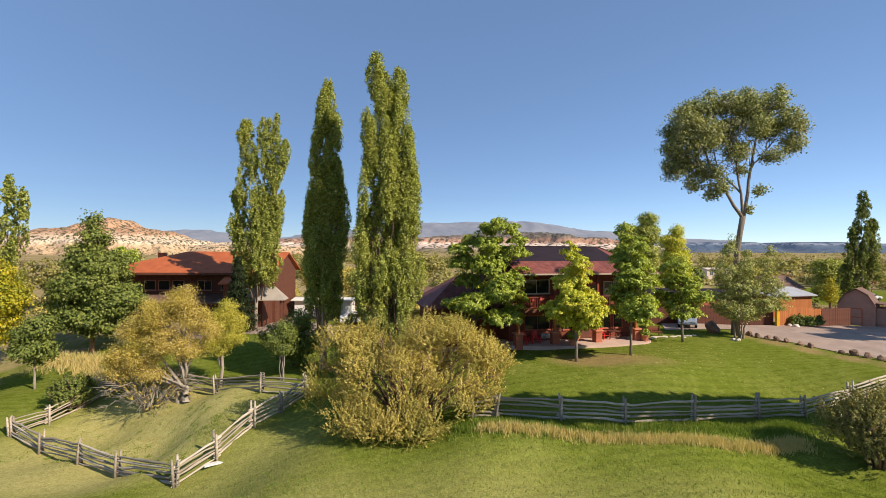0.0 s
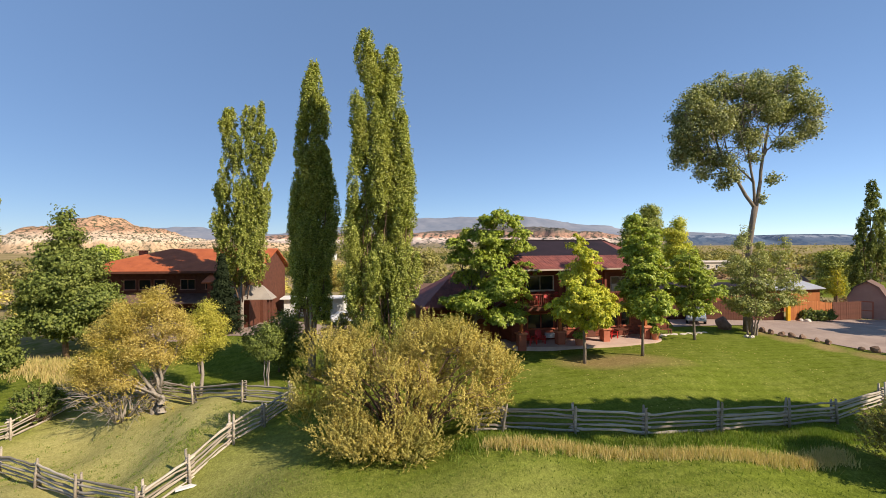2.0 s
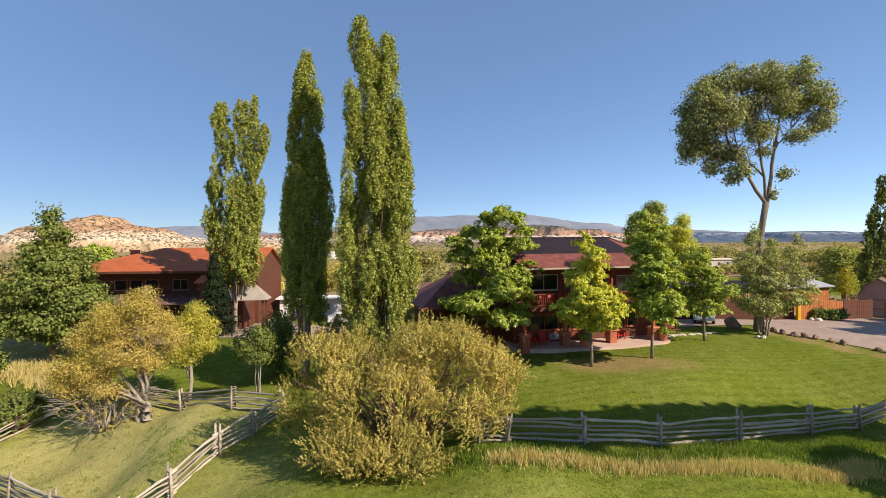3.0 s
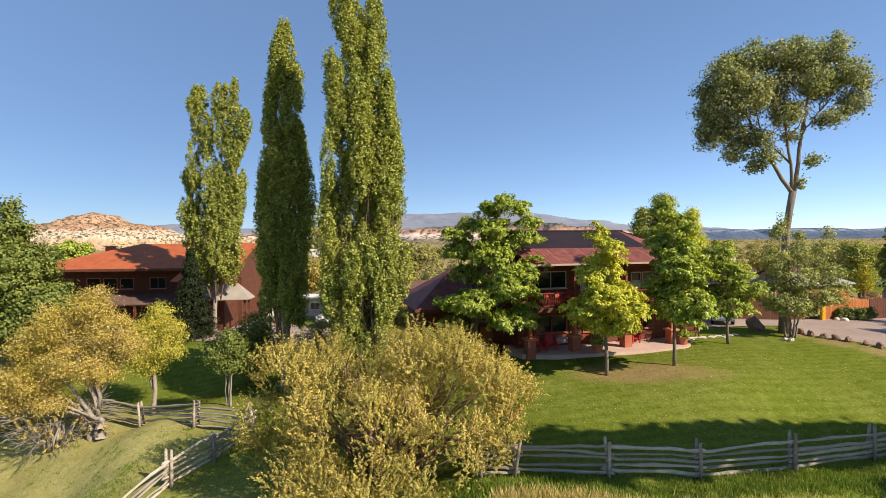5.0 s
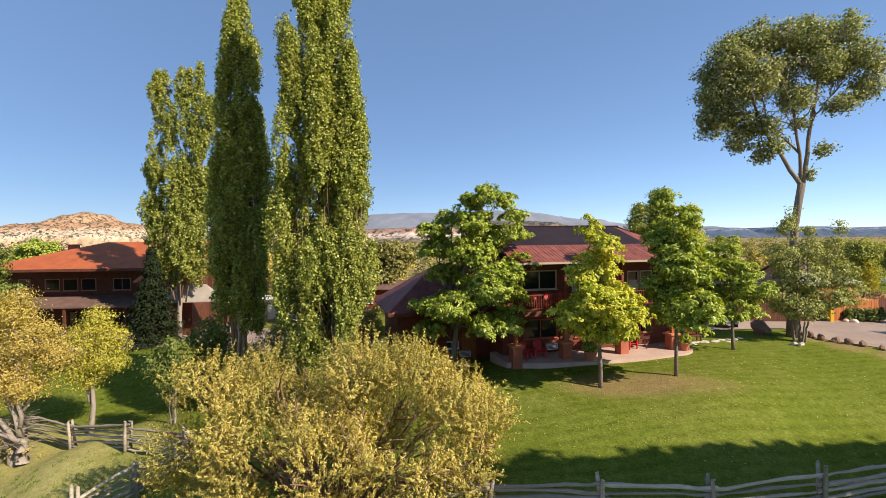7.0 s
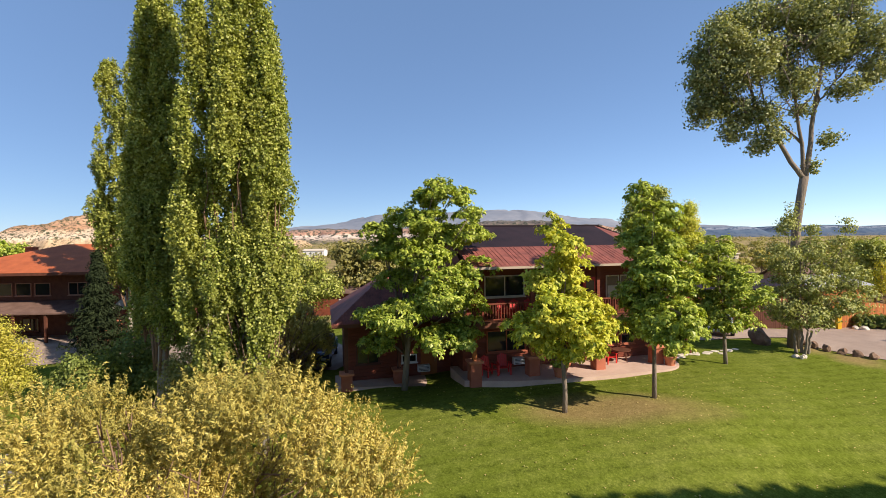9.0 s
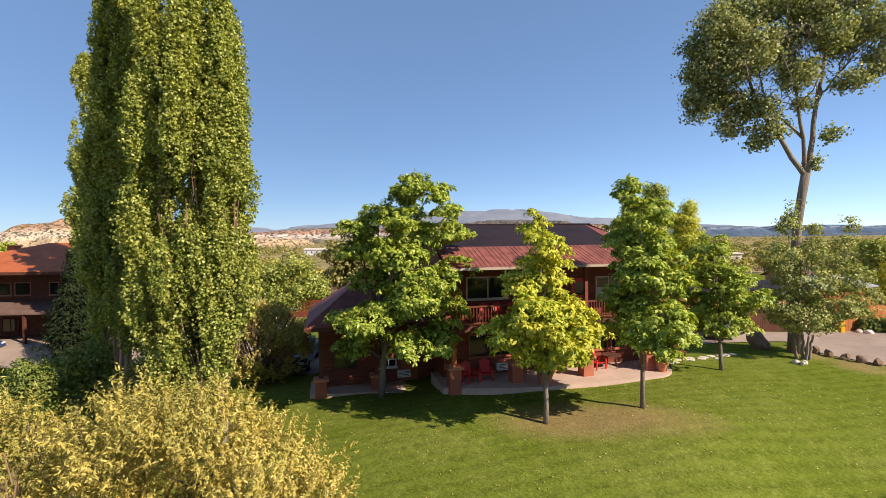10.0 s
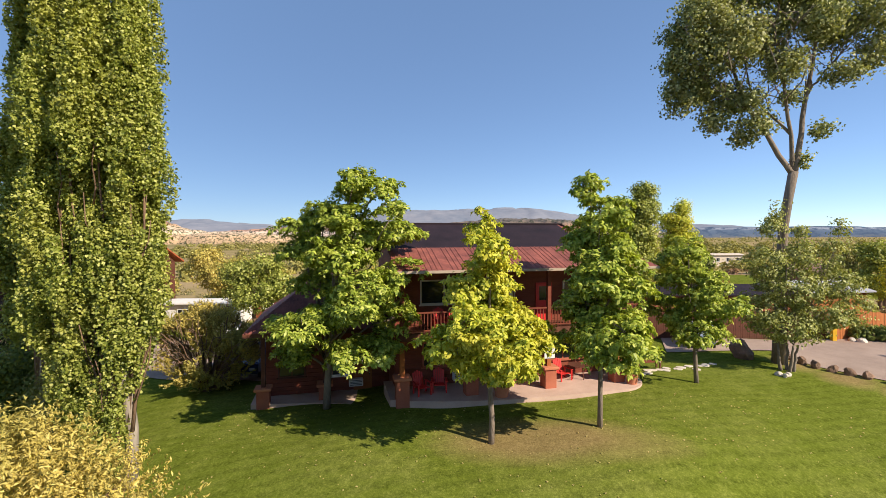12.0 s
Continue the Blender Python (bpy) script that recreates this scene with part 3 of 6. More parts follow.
def willow_bush(at, label, size, n, leafm, seed, leaf=(0.22, 0.055), stems=22, name="willow_bush", group="", bark="bark_brown", bare=0, shoot=1.0, domes=()):
    """A fountain-shaped bush: many leaning stems with narrow leaves along their twigs."""
    rng = np.random.default_rng(seed)
    x, y = at
    rx, ry, h = size
    e = thing(name, (x, y, ground(x, y)), label, "bush", group)
    limbs, pts, outs, ups = [], [], [], []
    per = n // stems
    for i in range(stems):
        th = 2 * math.pi * (i + rng.uniform(-0.4, 0.4)) / stems
        reach = rng.uniform(0.15, 1.0) ** 0.7
        tip = np.array([math.cos(th) * rx * reach, math.sin(th) * ry * reach, h * (1.05 - 0.42 * reach ** 2) * rng.uniform(0.82, 1.08)])
        foot = np.array([math.cos(th) * 0.35, math.sin(th) * 0.35, -0.1])
        limbs.append((arc(foot, tip, h * 0.12 * reach, rng, 5, 0.08), taper(0.075, 0.014, 5)))
        for _ in range(6):
            s = rng.uniform(0.3, 0.95)
            p = foot + (tip - foot) * s
            d = unit(rng.normal(0, 1, 3) + np.array([math.cos(th), math.sin(th), 0.5]))
            q = p + d * rng.uniform(0.5, 1.1) * h * 0.2
            if q[2] > 0.2:
                limbs.append((arc(p, q, 0.05, rng, 2, 0.03), taper(0.025, 0.006, 2)))
        # tufts spread round each stem, dense towards its tip
        s = rng.uniform(0.12, 1.0, per) ** 0.55
        base = foot + (tip - foot) * s[:, None]
        base[:, 2] += h * 0.12 * reach * np.sin(np.pi * s)
        off = rng.normal(0, 1, (per, 3)) * np.array([rx * 0.20, ry * 0.20, h * 0.14]) * (0.5 + 0.7 * s)[:, None]
        off[:, 2] -= np.abs(off[:, 0]) * 0.25
        p = base + off
        pts.append(p)
        outs.append(unit(np.stack([p[:, 0] / rx, p[:, 1] / ry, p[:, 2] / h - 0.3], 1)))
        ups.append(unit(off + np.array([math.cos(th) * 0.3, math.sin(th) * 0.3, 0.25])))
    for _ in range(bare):
        th = rng.uniform(0, 6.28)
        p = np.array([math.cos(th) * rx * rng.uniform(0.2, 0.7), math.sin(th) * ry * rng.uniform(0.2, 0.7), h * rng.uniform(0.15, 0.75)])
        q = p + unit(np.array([math.cos(th) * 1.2, math.sin(th) * 1.2, rng.uniform(-0.3, 0.5)])) * rng.uniform(0.9, 2.0)
        if q[2] > 0.2:
            limbs.append((arc(p, q, 0.15, rng, 3, 0.08), taper(0.03, 0.008, 3)))
            for _ in range(3):
                r = q + rng.normal(0, 0.35, 3)
                limbs.append((arc(p * 0.4 + q * 0.6, r, 0, rng, 2, 0.04), taper(0.014, 0.005, 2)))
    pts, outs, ups = np.concatenate(pts), np.concatenate(outs), np.concatenate(ups)
    if domes:
        # a full mass of several rounded heads
        vol = np.array([(l[3] * l[4] * l[5]) ** 0.7 for l in domes])
        pts, outs = zip(*[lobe_points(rng, l, c, 0.62) for l, c in zip(domes, (n * vol / vol.sum()).astype(int))])
        pts, outs = np.concatenate(pts), np.concatenate(outs)
        rx, ry, h = rx * 2, ry * 2, h * 2
        hollow = np.sin(pts[:, 0] * 1.9 + 0.7) + np.sin(pts[:, 1] * 2.2 + 1.1) + np.sin(pts[:, 2] * 2.4 + pts[:, 0] * 0.8)
        pts, outs = pts[hollow > -0.75], outs[hollow > -0.75]
    inside = (pts[:, 0] / rx) ** 2 + (pts[:, 1] / ry) ** 2 + (np.maximum(pts[:, 2], 0) / (h * 1.04)) ** 2
    lumps = np.sin(pts[:, 0] * 1.7 + seed) * np.sin(pts[:, 1] * 1.9 + 1.3 * seed) + 0.8 * np.sin(pts[:, 2] * 1.6 + pts[:, 0] * 0.9) * np.cos(pts[:, 0] * 3.1 - seed)
    keep = np.flatnonzero((pts[:, 2] > 0.12) & (inside < 1.0 + 0.2 * lumps))
    # leafy shoots: narrow leaves set along short upward twigs
    k = 22
    pick = rng.choice(keep, int(len(pts) * 7 / k), replace=len(keep) < int(len(pts) * 7 / k))
    d = np.repeat(unit(outs[pick] * 0.7 + np.array([0, 0, 0.75]) + rng.normal(0, 0.3, (len(pick), 3))), k, axis=0)
    n_all = len(d)
    s = rng.uniform(0, 1, (n_all, 1))
    reach = np.repeat(rng.uniform(0.3, 0.62, (len(pick), 1)) * rng.uniform(0.8, 1.25, (len(pick), 1)), k, axis=0) * shoot
    side = unit(rng.normal(0, 1, (n_all, 3)))
    c = np.repeat(pts[pick], k, axis=0) + d * s * reach + side * leaf[0] * 0.35
    me = quads_mesh("crown", leaves(rng, c, unit(side + np.repeat(outs[pick], k, axis=0)), leaf[0], leaf[1], 0.0, 1.0, d * 1.1 + side * 0.7), M[leafm])
    child("trunk", wood_mesh("trunk", limbs[0], limbs[1:], M[bark]), e)
    child("crown", me, e)
    return e


def conifer(at, label, h, r, n, seed):
    rng = np.random.default_rng(seed)
    x, y = at
    e = thing("spruce_tree", (x, y, ground(x, y)), label, "tree")
    s = rng.uniform(0.04, 1, n)
    th = rng.uniform(0, 6.28, n)
    rad = r * (1 - s) * np.sqrt(rng.uniform(0.1, 1, n)) * (0.8 + 0.25 * np.sin(s * 60))
    out = np.stack([np.cos(th), np.sin(th), -0.3 * np.ones(n)], 1)
    p = np.stack([np.cos(th) * rad, np.sin(th) * rad, s * h], 1)
    child("trunk", wood_mesh("trunk", ([(0, 0, -0.1), (0, 0, h * 0.86)], [0.2, 0.02]), [], M["bark_brown"]), e)
    child("crown", crown_mesh("crown", rng, p, out, 6, 0.15, 0.34, 0.09, M["needle"], 0.1, 0.8, np.repeat(out, 6, axis=0)), e)
    return e


# tall poplars
poplar((-2.95, 34.4), "tall green columnar poplar with three spires",
       [(-1.5, 0.2, 3.0, -1.75, 0.4, 23.9, 2.0), (-0.5, 0.3, 3.0, -0.4, 0.5, 22.7, 1.9), (0.1, -0.2, 3.0, 0.6, -0.2, 18.1, 1.35), (-1.7, -0.5, 2.5, -2.5, -0.4, 19.4, 1.15),
        (0.4, -0.2, 2.5, 0.95, -0.1, 14.8, 1.15), (-0.6, -0.6, 2.0, -0.8, -0.5, 17.5, 1.6), (-1.6, -0.4, 1.8, -2.5, -0.3, 12.0, 1.2), (-0.5, -0.6, 1.0, -0.5, -0.4, 9.0, 1.5), (-2.3, -0.2, 1.2, -2.9, -0.2, 8.8, 0.7)],
       26000, 9, (0.112, 0.092), 0.2, 11)
poplar((-10.05, 38.1), "tall slim dark green columnar poplar",
       [(0, 0, 4.2, 0.1, 0, 23.7, 1.65), (0.55, 0.15, 4.2, 1.05, 0.15, 20.9, 1.3), (-0.5, 0, 4.2, -0.7, 0.07, 19.4, 1.3), (0.8, 0, 4.0, 1.3, 0, 15.6, 1.0), (-0.7, -0.07, 3.8, -1.1, 0, 14.2, 0.9),
        (0.15, -0.35, 3.4, 0.15, -0.3, 15.1, 1.3), (0, 0.35, 3.4, 0, 0.3, 17.0, 1.3), (0.8, -0.2, 3.4, 1.2, -0.15, 10.9, 0.7), (-1.0, 0.3, 3.8, -1.45, 0.4, 12.5, 0.42)],
       17000, 9, (0.125, 0.1), 0.27, 12)
poplar((-23.0, 52.6), "columnar poplar with a bare pale lower trunk",
       [(-0.5, 0.0, 5.5, -1.3, 0.0, 24.2, 2.0), (0.8, 0.0, 5.2, 1.2, 0.0, 24.4, 1.9), (1.2, 0.2, 6.0, 2.4, 0.2, 24.8, 1.6), (1.6, 0.0, 6.5, 3.4, 0.0, 21.8, 0.95), (-1.0, 0.0, 5.0, -2.7, 0.1, 15.8, 1.45),
        (-0.8, -0.2, 4.8, -2.5, 0.0, 12.0, 1.35), (0.5, -0.3, 4.2, 0.8, -0.2, 16.0, 1.9), (1.6, 0.0, 4.6, 2.3, 0.0, 13.0, 1.25)],
       11000, 9, (0.165, 0.13), 0.2, 13)

# shade trees in front of the house
lobe_tree("shade_tree", (2.2, 40.7), "broad-leaved shade tree with a forked trunk and full green crown", "tree",
          [(lx + 1.0, ly - 1.0, lz, la, lb, lc) for lx, ly, lz, la, lb, lc in ((-2.2, -0.4, 3.0, 1.0, 1.0, 0.6), (1.3, -0.6, 3.5, 1.9, 1.4, 0.65), (-1.9, 0, 4.4, 1.6, 1.4, 0.8), (2.6, -0.2, 4.7, 1.2, 1.2, 0.7), (0.3, -0.3, 5.3, 1.5, 1.5, 0.7), (-1.2, 0, 6.2, 1.4, 1.4, 0.7), (1.6, -0.3, 6.3, 1.7, 1.5, 0.8), (3.1, 0, 6.9, 0.9, 1.0, 0.6), (-1.9, 0, 7.9, 1.2, 1.2, 0.6), (0.3, 0, 7.7, 1.7, 1.5, 0.8), (2.4, 0.1, 8.6, 1.3, 1.2, 0.7), (0.4, 0, 9.4, 1.3, 1.3, 0.7), (1.9, 0.1, 10.7, 1.1, 1.0, 0.55), (0.3, 0, 10.7, 0.9, 0.9, 0.5), (1.0, 0, 11.0, 0.8, 0.8, 0.5), (-2.0, 0, 8.9, 1.1, 1.1, 0.6), (-0.9, 0.2, 9.7, 0.9, 0.9, 0.5), (2.8, 0, 9.6, 0.8, 0.9, 0.5), (0.9, -0.3, 8.6, 1.4, 1.3, 0.6), (-0.8, -1.9, 4.6, 1.4, 1.1, 0.7), (1.4, -1.8, 5.6, 1.4, 1.1, 0.7), (0.2, -1.5, 7.6, 1.3, 1.1, 0.7))],
          5500, 12, (0.22, 0.1), M["bark"], M["leaf_ash"], 0.16, 2.0, 21, 0.19, 0.4, shell=0.7, sprays=9, deep=1.0, group="shade trees")
lobe_tree("shade_tree", (10.15, 36.5), "young shade tree with lime-green leaves turning yellow", "tree",
          [(0.0, 0, 3.4, 2.0, 1.6, 0.9), (-1.5, 0, 4.0, 1.2, 1.2, 0.8), (1.7, 0, 4.0, 1.3, 1.2, 0.8), (0.2, 0, 4.8, 1.9, 1.5, 0.9), (-0.9, 0, 6.0, 0.9, 0.9, 0.7), (-0.1, 0, 6.5, 1.2, 1.1, 0.9), (-0.2, 0, 7.6, 0.8, 0.8, 0.8), (-0.4, 0, 8.6, 0.45, 0.45, 0.6),
           (0.3, -1.5, 4.2, 1.3, 1.1, 0.8), (-0.7, -1.2, 5.0, 1.1, 1.0, 0.8), (0.4, 1.5, 4.2, 1.3, 1.1, 0.9), (-0.2, 1.1, 5.8, 1.1, 1.0, 0.8)],
          2900, 12, (0.225, 0.1), M["bark"], M["leaf_lime"], 0.1, 2.2, 22, 0.17, 0.4, shell=0.7, sprays=9, deep=1.0, group="shade trees")
lobe_tree("shade_tree", (14.55, 37.6), "slender green shade tree with a thin straight trunk", "tree",
          [(0, 0, 3.6, 1.7, 1.5, 0.8), (0.9, 0, 4.2, 1.0, 1.0, 0.8), (-0.5, 0, 5.0, 1.1, 1.1, 0.8), (0.2, 0, 6.0, 1.4, 1.2, 0.9), (-0.2, 0, 7.4, 1.2, 1.1, 0.9), (0.4, 0, 7.0, 1.0, 1.0, 0.8), (-0.1, 0, 8.7, 0.9, 0.9, 0.8), (-0.2, 0, 9.8, 0.6, 0.6, 0.7),
           (0.3, -1.3, 4.3, 1.1, 1.0, 0.8), (-0.1, -1.1, 6.2, 1.1, 1.0, 0.8), (0.2, 1.3, 4.6, 1.1, 1.0, 0.8), (0.1, 1.2, 6.6, 1.1, 1.0, 0.9), (0, 0.9, 8.0, 0.9, 0.8, 0.8)],
          3400, 12, (0.225, 0.1), M["bark"], M["leaf_ash"], 0.09, 2.6, 23, 0.17, 0.4, shell=0.7, sprays=9, deep=1.0, group="shade trees")
lobe_tree("shade_tree", (21.2, 43.9), "small leaning green shade tree on the lawn edge", "tree",
          [(-0.3, 0, 3.0, 1.5, 1.4, 0.8), (-1.0, 0, 3.9, 1.3, 1.2, 0.9), (0.6, 0, 4.4, 1.5, 1.3, 0.9), (-0.4, 0, 5.4, 1.7, 1.5, 1.0), (-0.6, 0, 6.6, 1.2, 1.1, 0.8), (-0.9, 0, 7.4, 0.7, 0.7, 0.6)],
          1900, 12, (0.225, 0.1), M["bark"], M["leaf_ash"], 0.1, 1.6, 24, 0.17, 0.4, shell=0.7, sprays=9, deep=1.0, group="shade trees")

# the tall cottonwood
def cottonwood(at, label, seed):
    rng = np.random.default_rng(seed)
    x, y = at
    e = thing("cottonwood_tree", (x, y, ground(x, y)), label, "tree")
    trunk = ([(0, 0, -0.2), (0.0, 0, 3), (0.02, 0, 6.0), (0.12, 0, 8.4), (0.38, 0, 10.2), (0.65, 0, 11.8)], [0.42, 0.33, 0.29, 0.27, 0.26, 0.27])
    limbs = []
    ways = [([(0.6, 0, 11.6), (-0.5, 0.1, 13.4), (-1.7, 0.2, 15.4), (-2.8, 0.2, 18.0), (-3.5, 0.3, 20.4)], 0.21), ([(0.6, 0.1, 11.6), (0.35, -0.2, 14.0), (-0.3, -0.5, 17.0), (-1.0, -0.6, 20.5)], 0.17),
            ([(0.7, 0, 11.7), (1.2, 0.2, 14.2), (1.6, 0.3, 17.0), (2.1, 0.3, 20.2), (2.6, 0.4, 22.0)], 0.21), ([(1.6, 0.3, 16.6), (2.8, 0.8, 18.0), (4.4, 0.8, 19.8)], 0.1), ([(-1.7, 0.2, 15.4), (-3.6, -0.3, 16.4), (-5.4, -0.4, 18.0)], 0.1),
            ([(0.35, -0.2, 14.0), (-1.4, 0.6, 16.4), (-1.8, 1.2, 19.6)], 0.11)]
    for way, r in ways:
        way = [np.array(p, float) for p in way]
        fine = []
        for p, q in zip(way, way[1:]):
            fine += [tuple(p + (q - p) * k / 3 + (rng.normal(0, 0.05, 3) if k else 0)) for k in range(3)]
        fine.append(tuple(way[-1]))
        limbs.append((fine, taper(r * 0.88, r * 0.3, len(fine) - 1)))
        for _ in range(12):
            p = np.array(fine[int(rng.integers(len(fine) // 3, len(fine)))])
            q = p + np.array([rng.normal(0, 1.0) + p[0] * 0.1, rng.normal(0, 1.1), rng.uniform(0.6, 2.8)])
            limbs.append((arc(p, q, -0.2, rng, 4, 0.1), taper(r * 0.28, 0.02, 4)))
            for _ in range(3):
                limbs.append((arc(q, q + rng.normal(0, 0.6, 3), 0, rng, 2, 0.05), taper(0.03, 0.01, 2)))
    lobes = [(-5.3, 0, 18.7, 1.8, 2.2, 2.1), (-5.2, -0.4, 20.9, 1.8, 2.2, 1.8), (-5.7, 0.3, 16.5, 1.4, 1.4, 1.2), (-3.4, 0.3, 22.3, 1.8, 2.2, 1.5), (-3.2, -0.6, 19.5, 1.9, 2.2, 1.9), (-3.2, 0.6, 16.6, 1.6, 1.6, 1.4),
             (-1.0, 0, 22.9, 1.7, 2.2, 1.3), (-0.9, 0.8, 20.4, 1.8, 2.2, 1.7), (-0.6, -0.9, 18.0, 1.4, 1.5, 1.2), (1.2, 0, 22.7, 1.6, 2.2, 1.3), (1.3, -1.0, 20.5, 1.5, 1.8, 1.3), (3.4, 0, 22.9, 1.5, 2.0, 1.3),
             (4.9, 0, 21.2, 1.5, 2.0, 1.6), (5.3, 0.2, 19.0, 1.4, 1.6, 1.3), (3.3, 0.6, 20.4, 1.3, 1.6, 1.1), (3.2, -0.3, 17.6, 1.3, 1.3, 0.7), (-1.6, 0, 14.7, 1.3, 1.2, 1.0), (-3.9, 0.2, 15.0, 1.2, 1.1, 0.8), (-2.4, -0.6, 16.0, 1.0, 1.0, 0.8), (-4.8, 0.6, 17.4, 1.2, 1.2, 1.0), (0.4, 0.7, 18.8, 1.1, 1.1, 1.0),
             (2.2, 0, 14.4, 0.7, 0.7, 0.6), (1.3, 0, 12.5, 0.4, 0.4, 0.45), (4.1, 0, 24.3, 0.4, 0.5, 0.5), (-2.6, 0, 23.9, 0.6, 0.6, 0.4), (0.4, 0, 16.4, 0.8, 0.8, 0.6), (0.8, 0.5, 21.6, 1.4, 1.5, 1.1), (2.4, 0.2, 21.6, 1.2, 1.4, 1.0), (-6.6, 0, 20.2, 0.7, 0.8, 0.6), (6.3, 0, 20.6, 0.6, 0.8, 0.6), (-5.0, 0, 22.3, 1.0, 1.2, 0.8), (-6.4, 0.2, 17.0, 0.8, 0.9, 0.7), (-6.6, 0, 18.6, 0.7, 0.9, 0.8), (1.0, 0.3, 24.1, 0.7, 0.8, 0.5), (-2.2, 0.2, 13.9, 0.8, 0.8, 0.6)]
    vol = np.array([(l[3] * l[4] * l[5]) ** 0.85 for l in lobes])
    cnt = (2900 * vol / vol.sum()).astype(int) + 8
    pts, outs = zip(*[lobe_points(rng, l, c, 0.3) for l, c in zip(lobes, cnt)])
    pts, outs = np.concatenate(pts), np.concatenate(outs)
    child("trunk", wood_mesh("trunk", trunk, limbs, M["bark"]), e)
    child("crown", crown_mesh("crown", rng, pts, outs, 15, (0.26, 0.26, 0.22), 0.185, 0.15, M["leaf_cotton"], 0.2, 1.6), e)


cottonwood((28.3, 48.6), "tall old cottonwood with a bare trunk and wide high crown", 31)

# big leafy shrub at its foot
lobe_tree("lilac_shrub", (27.8, 47.2), "tall leafy shrub with several stems at the lawn corner", "shrub",
          [(0, 0, 2.6, 1.9, 1.7, 1.0), (-1.6, 0, 3.6, 1.3, 1.3, 1.1), (1.9, 0, 3.4, 1.7, 1.5, 1.0), (0.2, 0, 4.9, 1.8, 1.7, 1.2), (2.6, 0, 5.2, 1.4, 1.2, 1.0), (-1.2, 0, 6.3, 1.2, 1.1, 1.1), (0.7, 0, 6.8, 1.1, 1.1, 1.0), (2.5, 0, 6.9, 0.6, 0.6, 1.0), (-0.9, 0, 8.2, 0.6, 0.6, 1.0), (-0.7, 0, 9.4, 0.35, 0.35, 0.9), (2.9, 0, 8.3, 0.3, 0.3, 0.9), (0.6, 0, 8.4, 0.4, 0.4, 0.7), (3.7, 0, 3.6, 0.9, 0.9, 1.0)],
          1500, 12, (0.17, 0.10), M["bark"], M["leaf_shrub"], 0.09, 1.2, 32, 0.16, 0.3, shell=0.7,  stems=[(0.1, 0.1), (-0.25, 0.05), (0.3, -0.1), (0.05, -0.25)])

# golden willow bushes
willow_bush((-0.95, 26.2), "large rounded willow bush with golden and olive leaves", (5.2, 3.6, 5.0), 31000, "leaf_willow", 41, (0.105, 0.031), 50, group="willow bushes", bare=6, shoot=1.25,
            domes=[(-4.0, 0, 4.2, 1.4, 1.5, 1.2), (-2.6, 0.3, 4.1, 1.4, 1.5, 0.9), (-4.6, -0.2, 2.4, 1.25, 1.4, 1.1), (-3.6, -1.0, 1.1, 1.5, 1.4, 1.0), (-0.6, 0.3, 3.3, 1.2, 1.6, 0.9), (0.9, 0, 4.9, 1.4, 1.6, 1.1), (2.3, 0.1, 4.8, 1.2, 1.5, 1.1),
                   (3.7, 0, 4.1, 1.2, 1.5, 1.0), (4.6, 0, 3.5, 0.9, 1.2, 0.85), (4.1, -0.3, 2.4, 1.0, 1.2, 0.75), (1.9, -1.0, 3.2, 1.7, 1.5, 1.2), (0, -1.2, 2.9, 1.7, 1.5, 1.2), (-2.0, -1.2, 2.8, 1.6, 1.5, 1.2), (-0.6, -2.2, 1.2, 1.9, 1.2, 1.1),
                   (1.3, -1.8, 1.2, 1.4, 1.2, 1.0), (-2.4, -1.8, 0.9, 1.3, 1.2, 0.9), (0, 1.8, 3.2, 3.0, 1.6, 1.7), (3.6, -0.6, 1.6, 0.8, 0.9, 0.5), (2.6, -1.6, 1.6, 1.0, 1.0, 0.8), (-1.4, -2.6, 0.7, 1.4, 0.8, 0.6), (0.6, -2.6, 0.7, 1.2, 0.8, 0.6), (-3.6, -1.6, 0.6, 1.2, 1.0, 0.5), (-4.9, -0.6, 1.2, 1.0, 1.0, 0.8)]
            + [(4.6 * math.cos(a * 2.4) * math.sqrt(a / 22), 2.8 * math.sin(a * 2.4) * math.sqrt(a / 22), 5.4 - 2.2 * a / 22 + 0.4 * math.sin(a * 1.7), 0.5, 0.5, 0.6) for a in range(3, 22)])
lobe_tree("willow_tree", (-19.1, 33.6), "gnarled old willow with thin golden-tan autumn leaves", "tree",
          [(-4.9, 0, 3.4, 1.2, 1.4, 0.9), (-3.6, 0.2, 5.2, 1.5, 1.5, 1.2), (-1.9, 0, 6.3, 1.6, 1.5, 1.3), (-0.3, 0, 7.5, 1.3, 1.3, 1.0), (0.8, 0.2, 6.1, 1.4, 1.4, 1.2), (-0.8, -0.3, 4.6, 1.8, 1.6, 1.1), (-3.0, -0.4, 3.4, 1.8, 1.5, 1.0), (-4.6, -0.2, 2.2, 1.3, 1.2, 0.7),
           (0.5, -0.3, 4.0, 1.2, 1.2, 0.8), (0.2, 0, 8.2, 0.6, 0.6, 0.7), (-2.7, 0.1, 7.0, 0.6, 0.6, 0.7), (-5.6, 0, 2.8, 0.6, 0.8, 0.6), (1.9, 0.3, 5.2, 0.8, 0.9, 0.8), (-1.8, -0.9, 2.3, 1.2, 0.9, 0.5)],
          4300, 12, (0.125, 0.05), M["bark_pale"], M["leaf_gold"], 0.27, 0.9, 42, 0.21, 0.1, shell=0.4, wild=1.6, stems=[(0.1, 0), (-0.3, 0.1), (0.25, -0.15)])
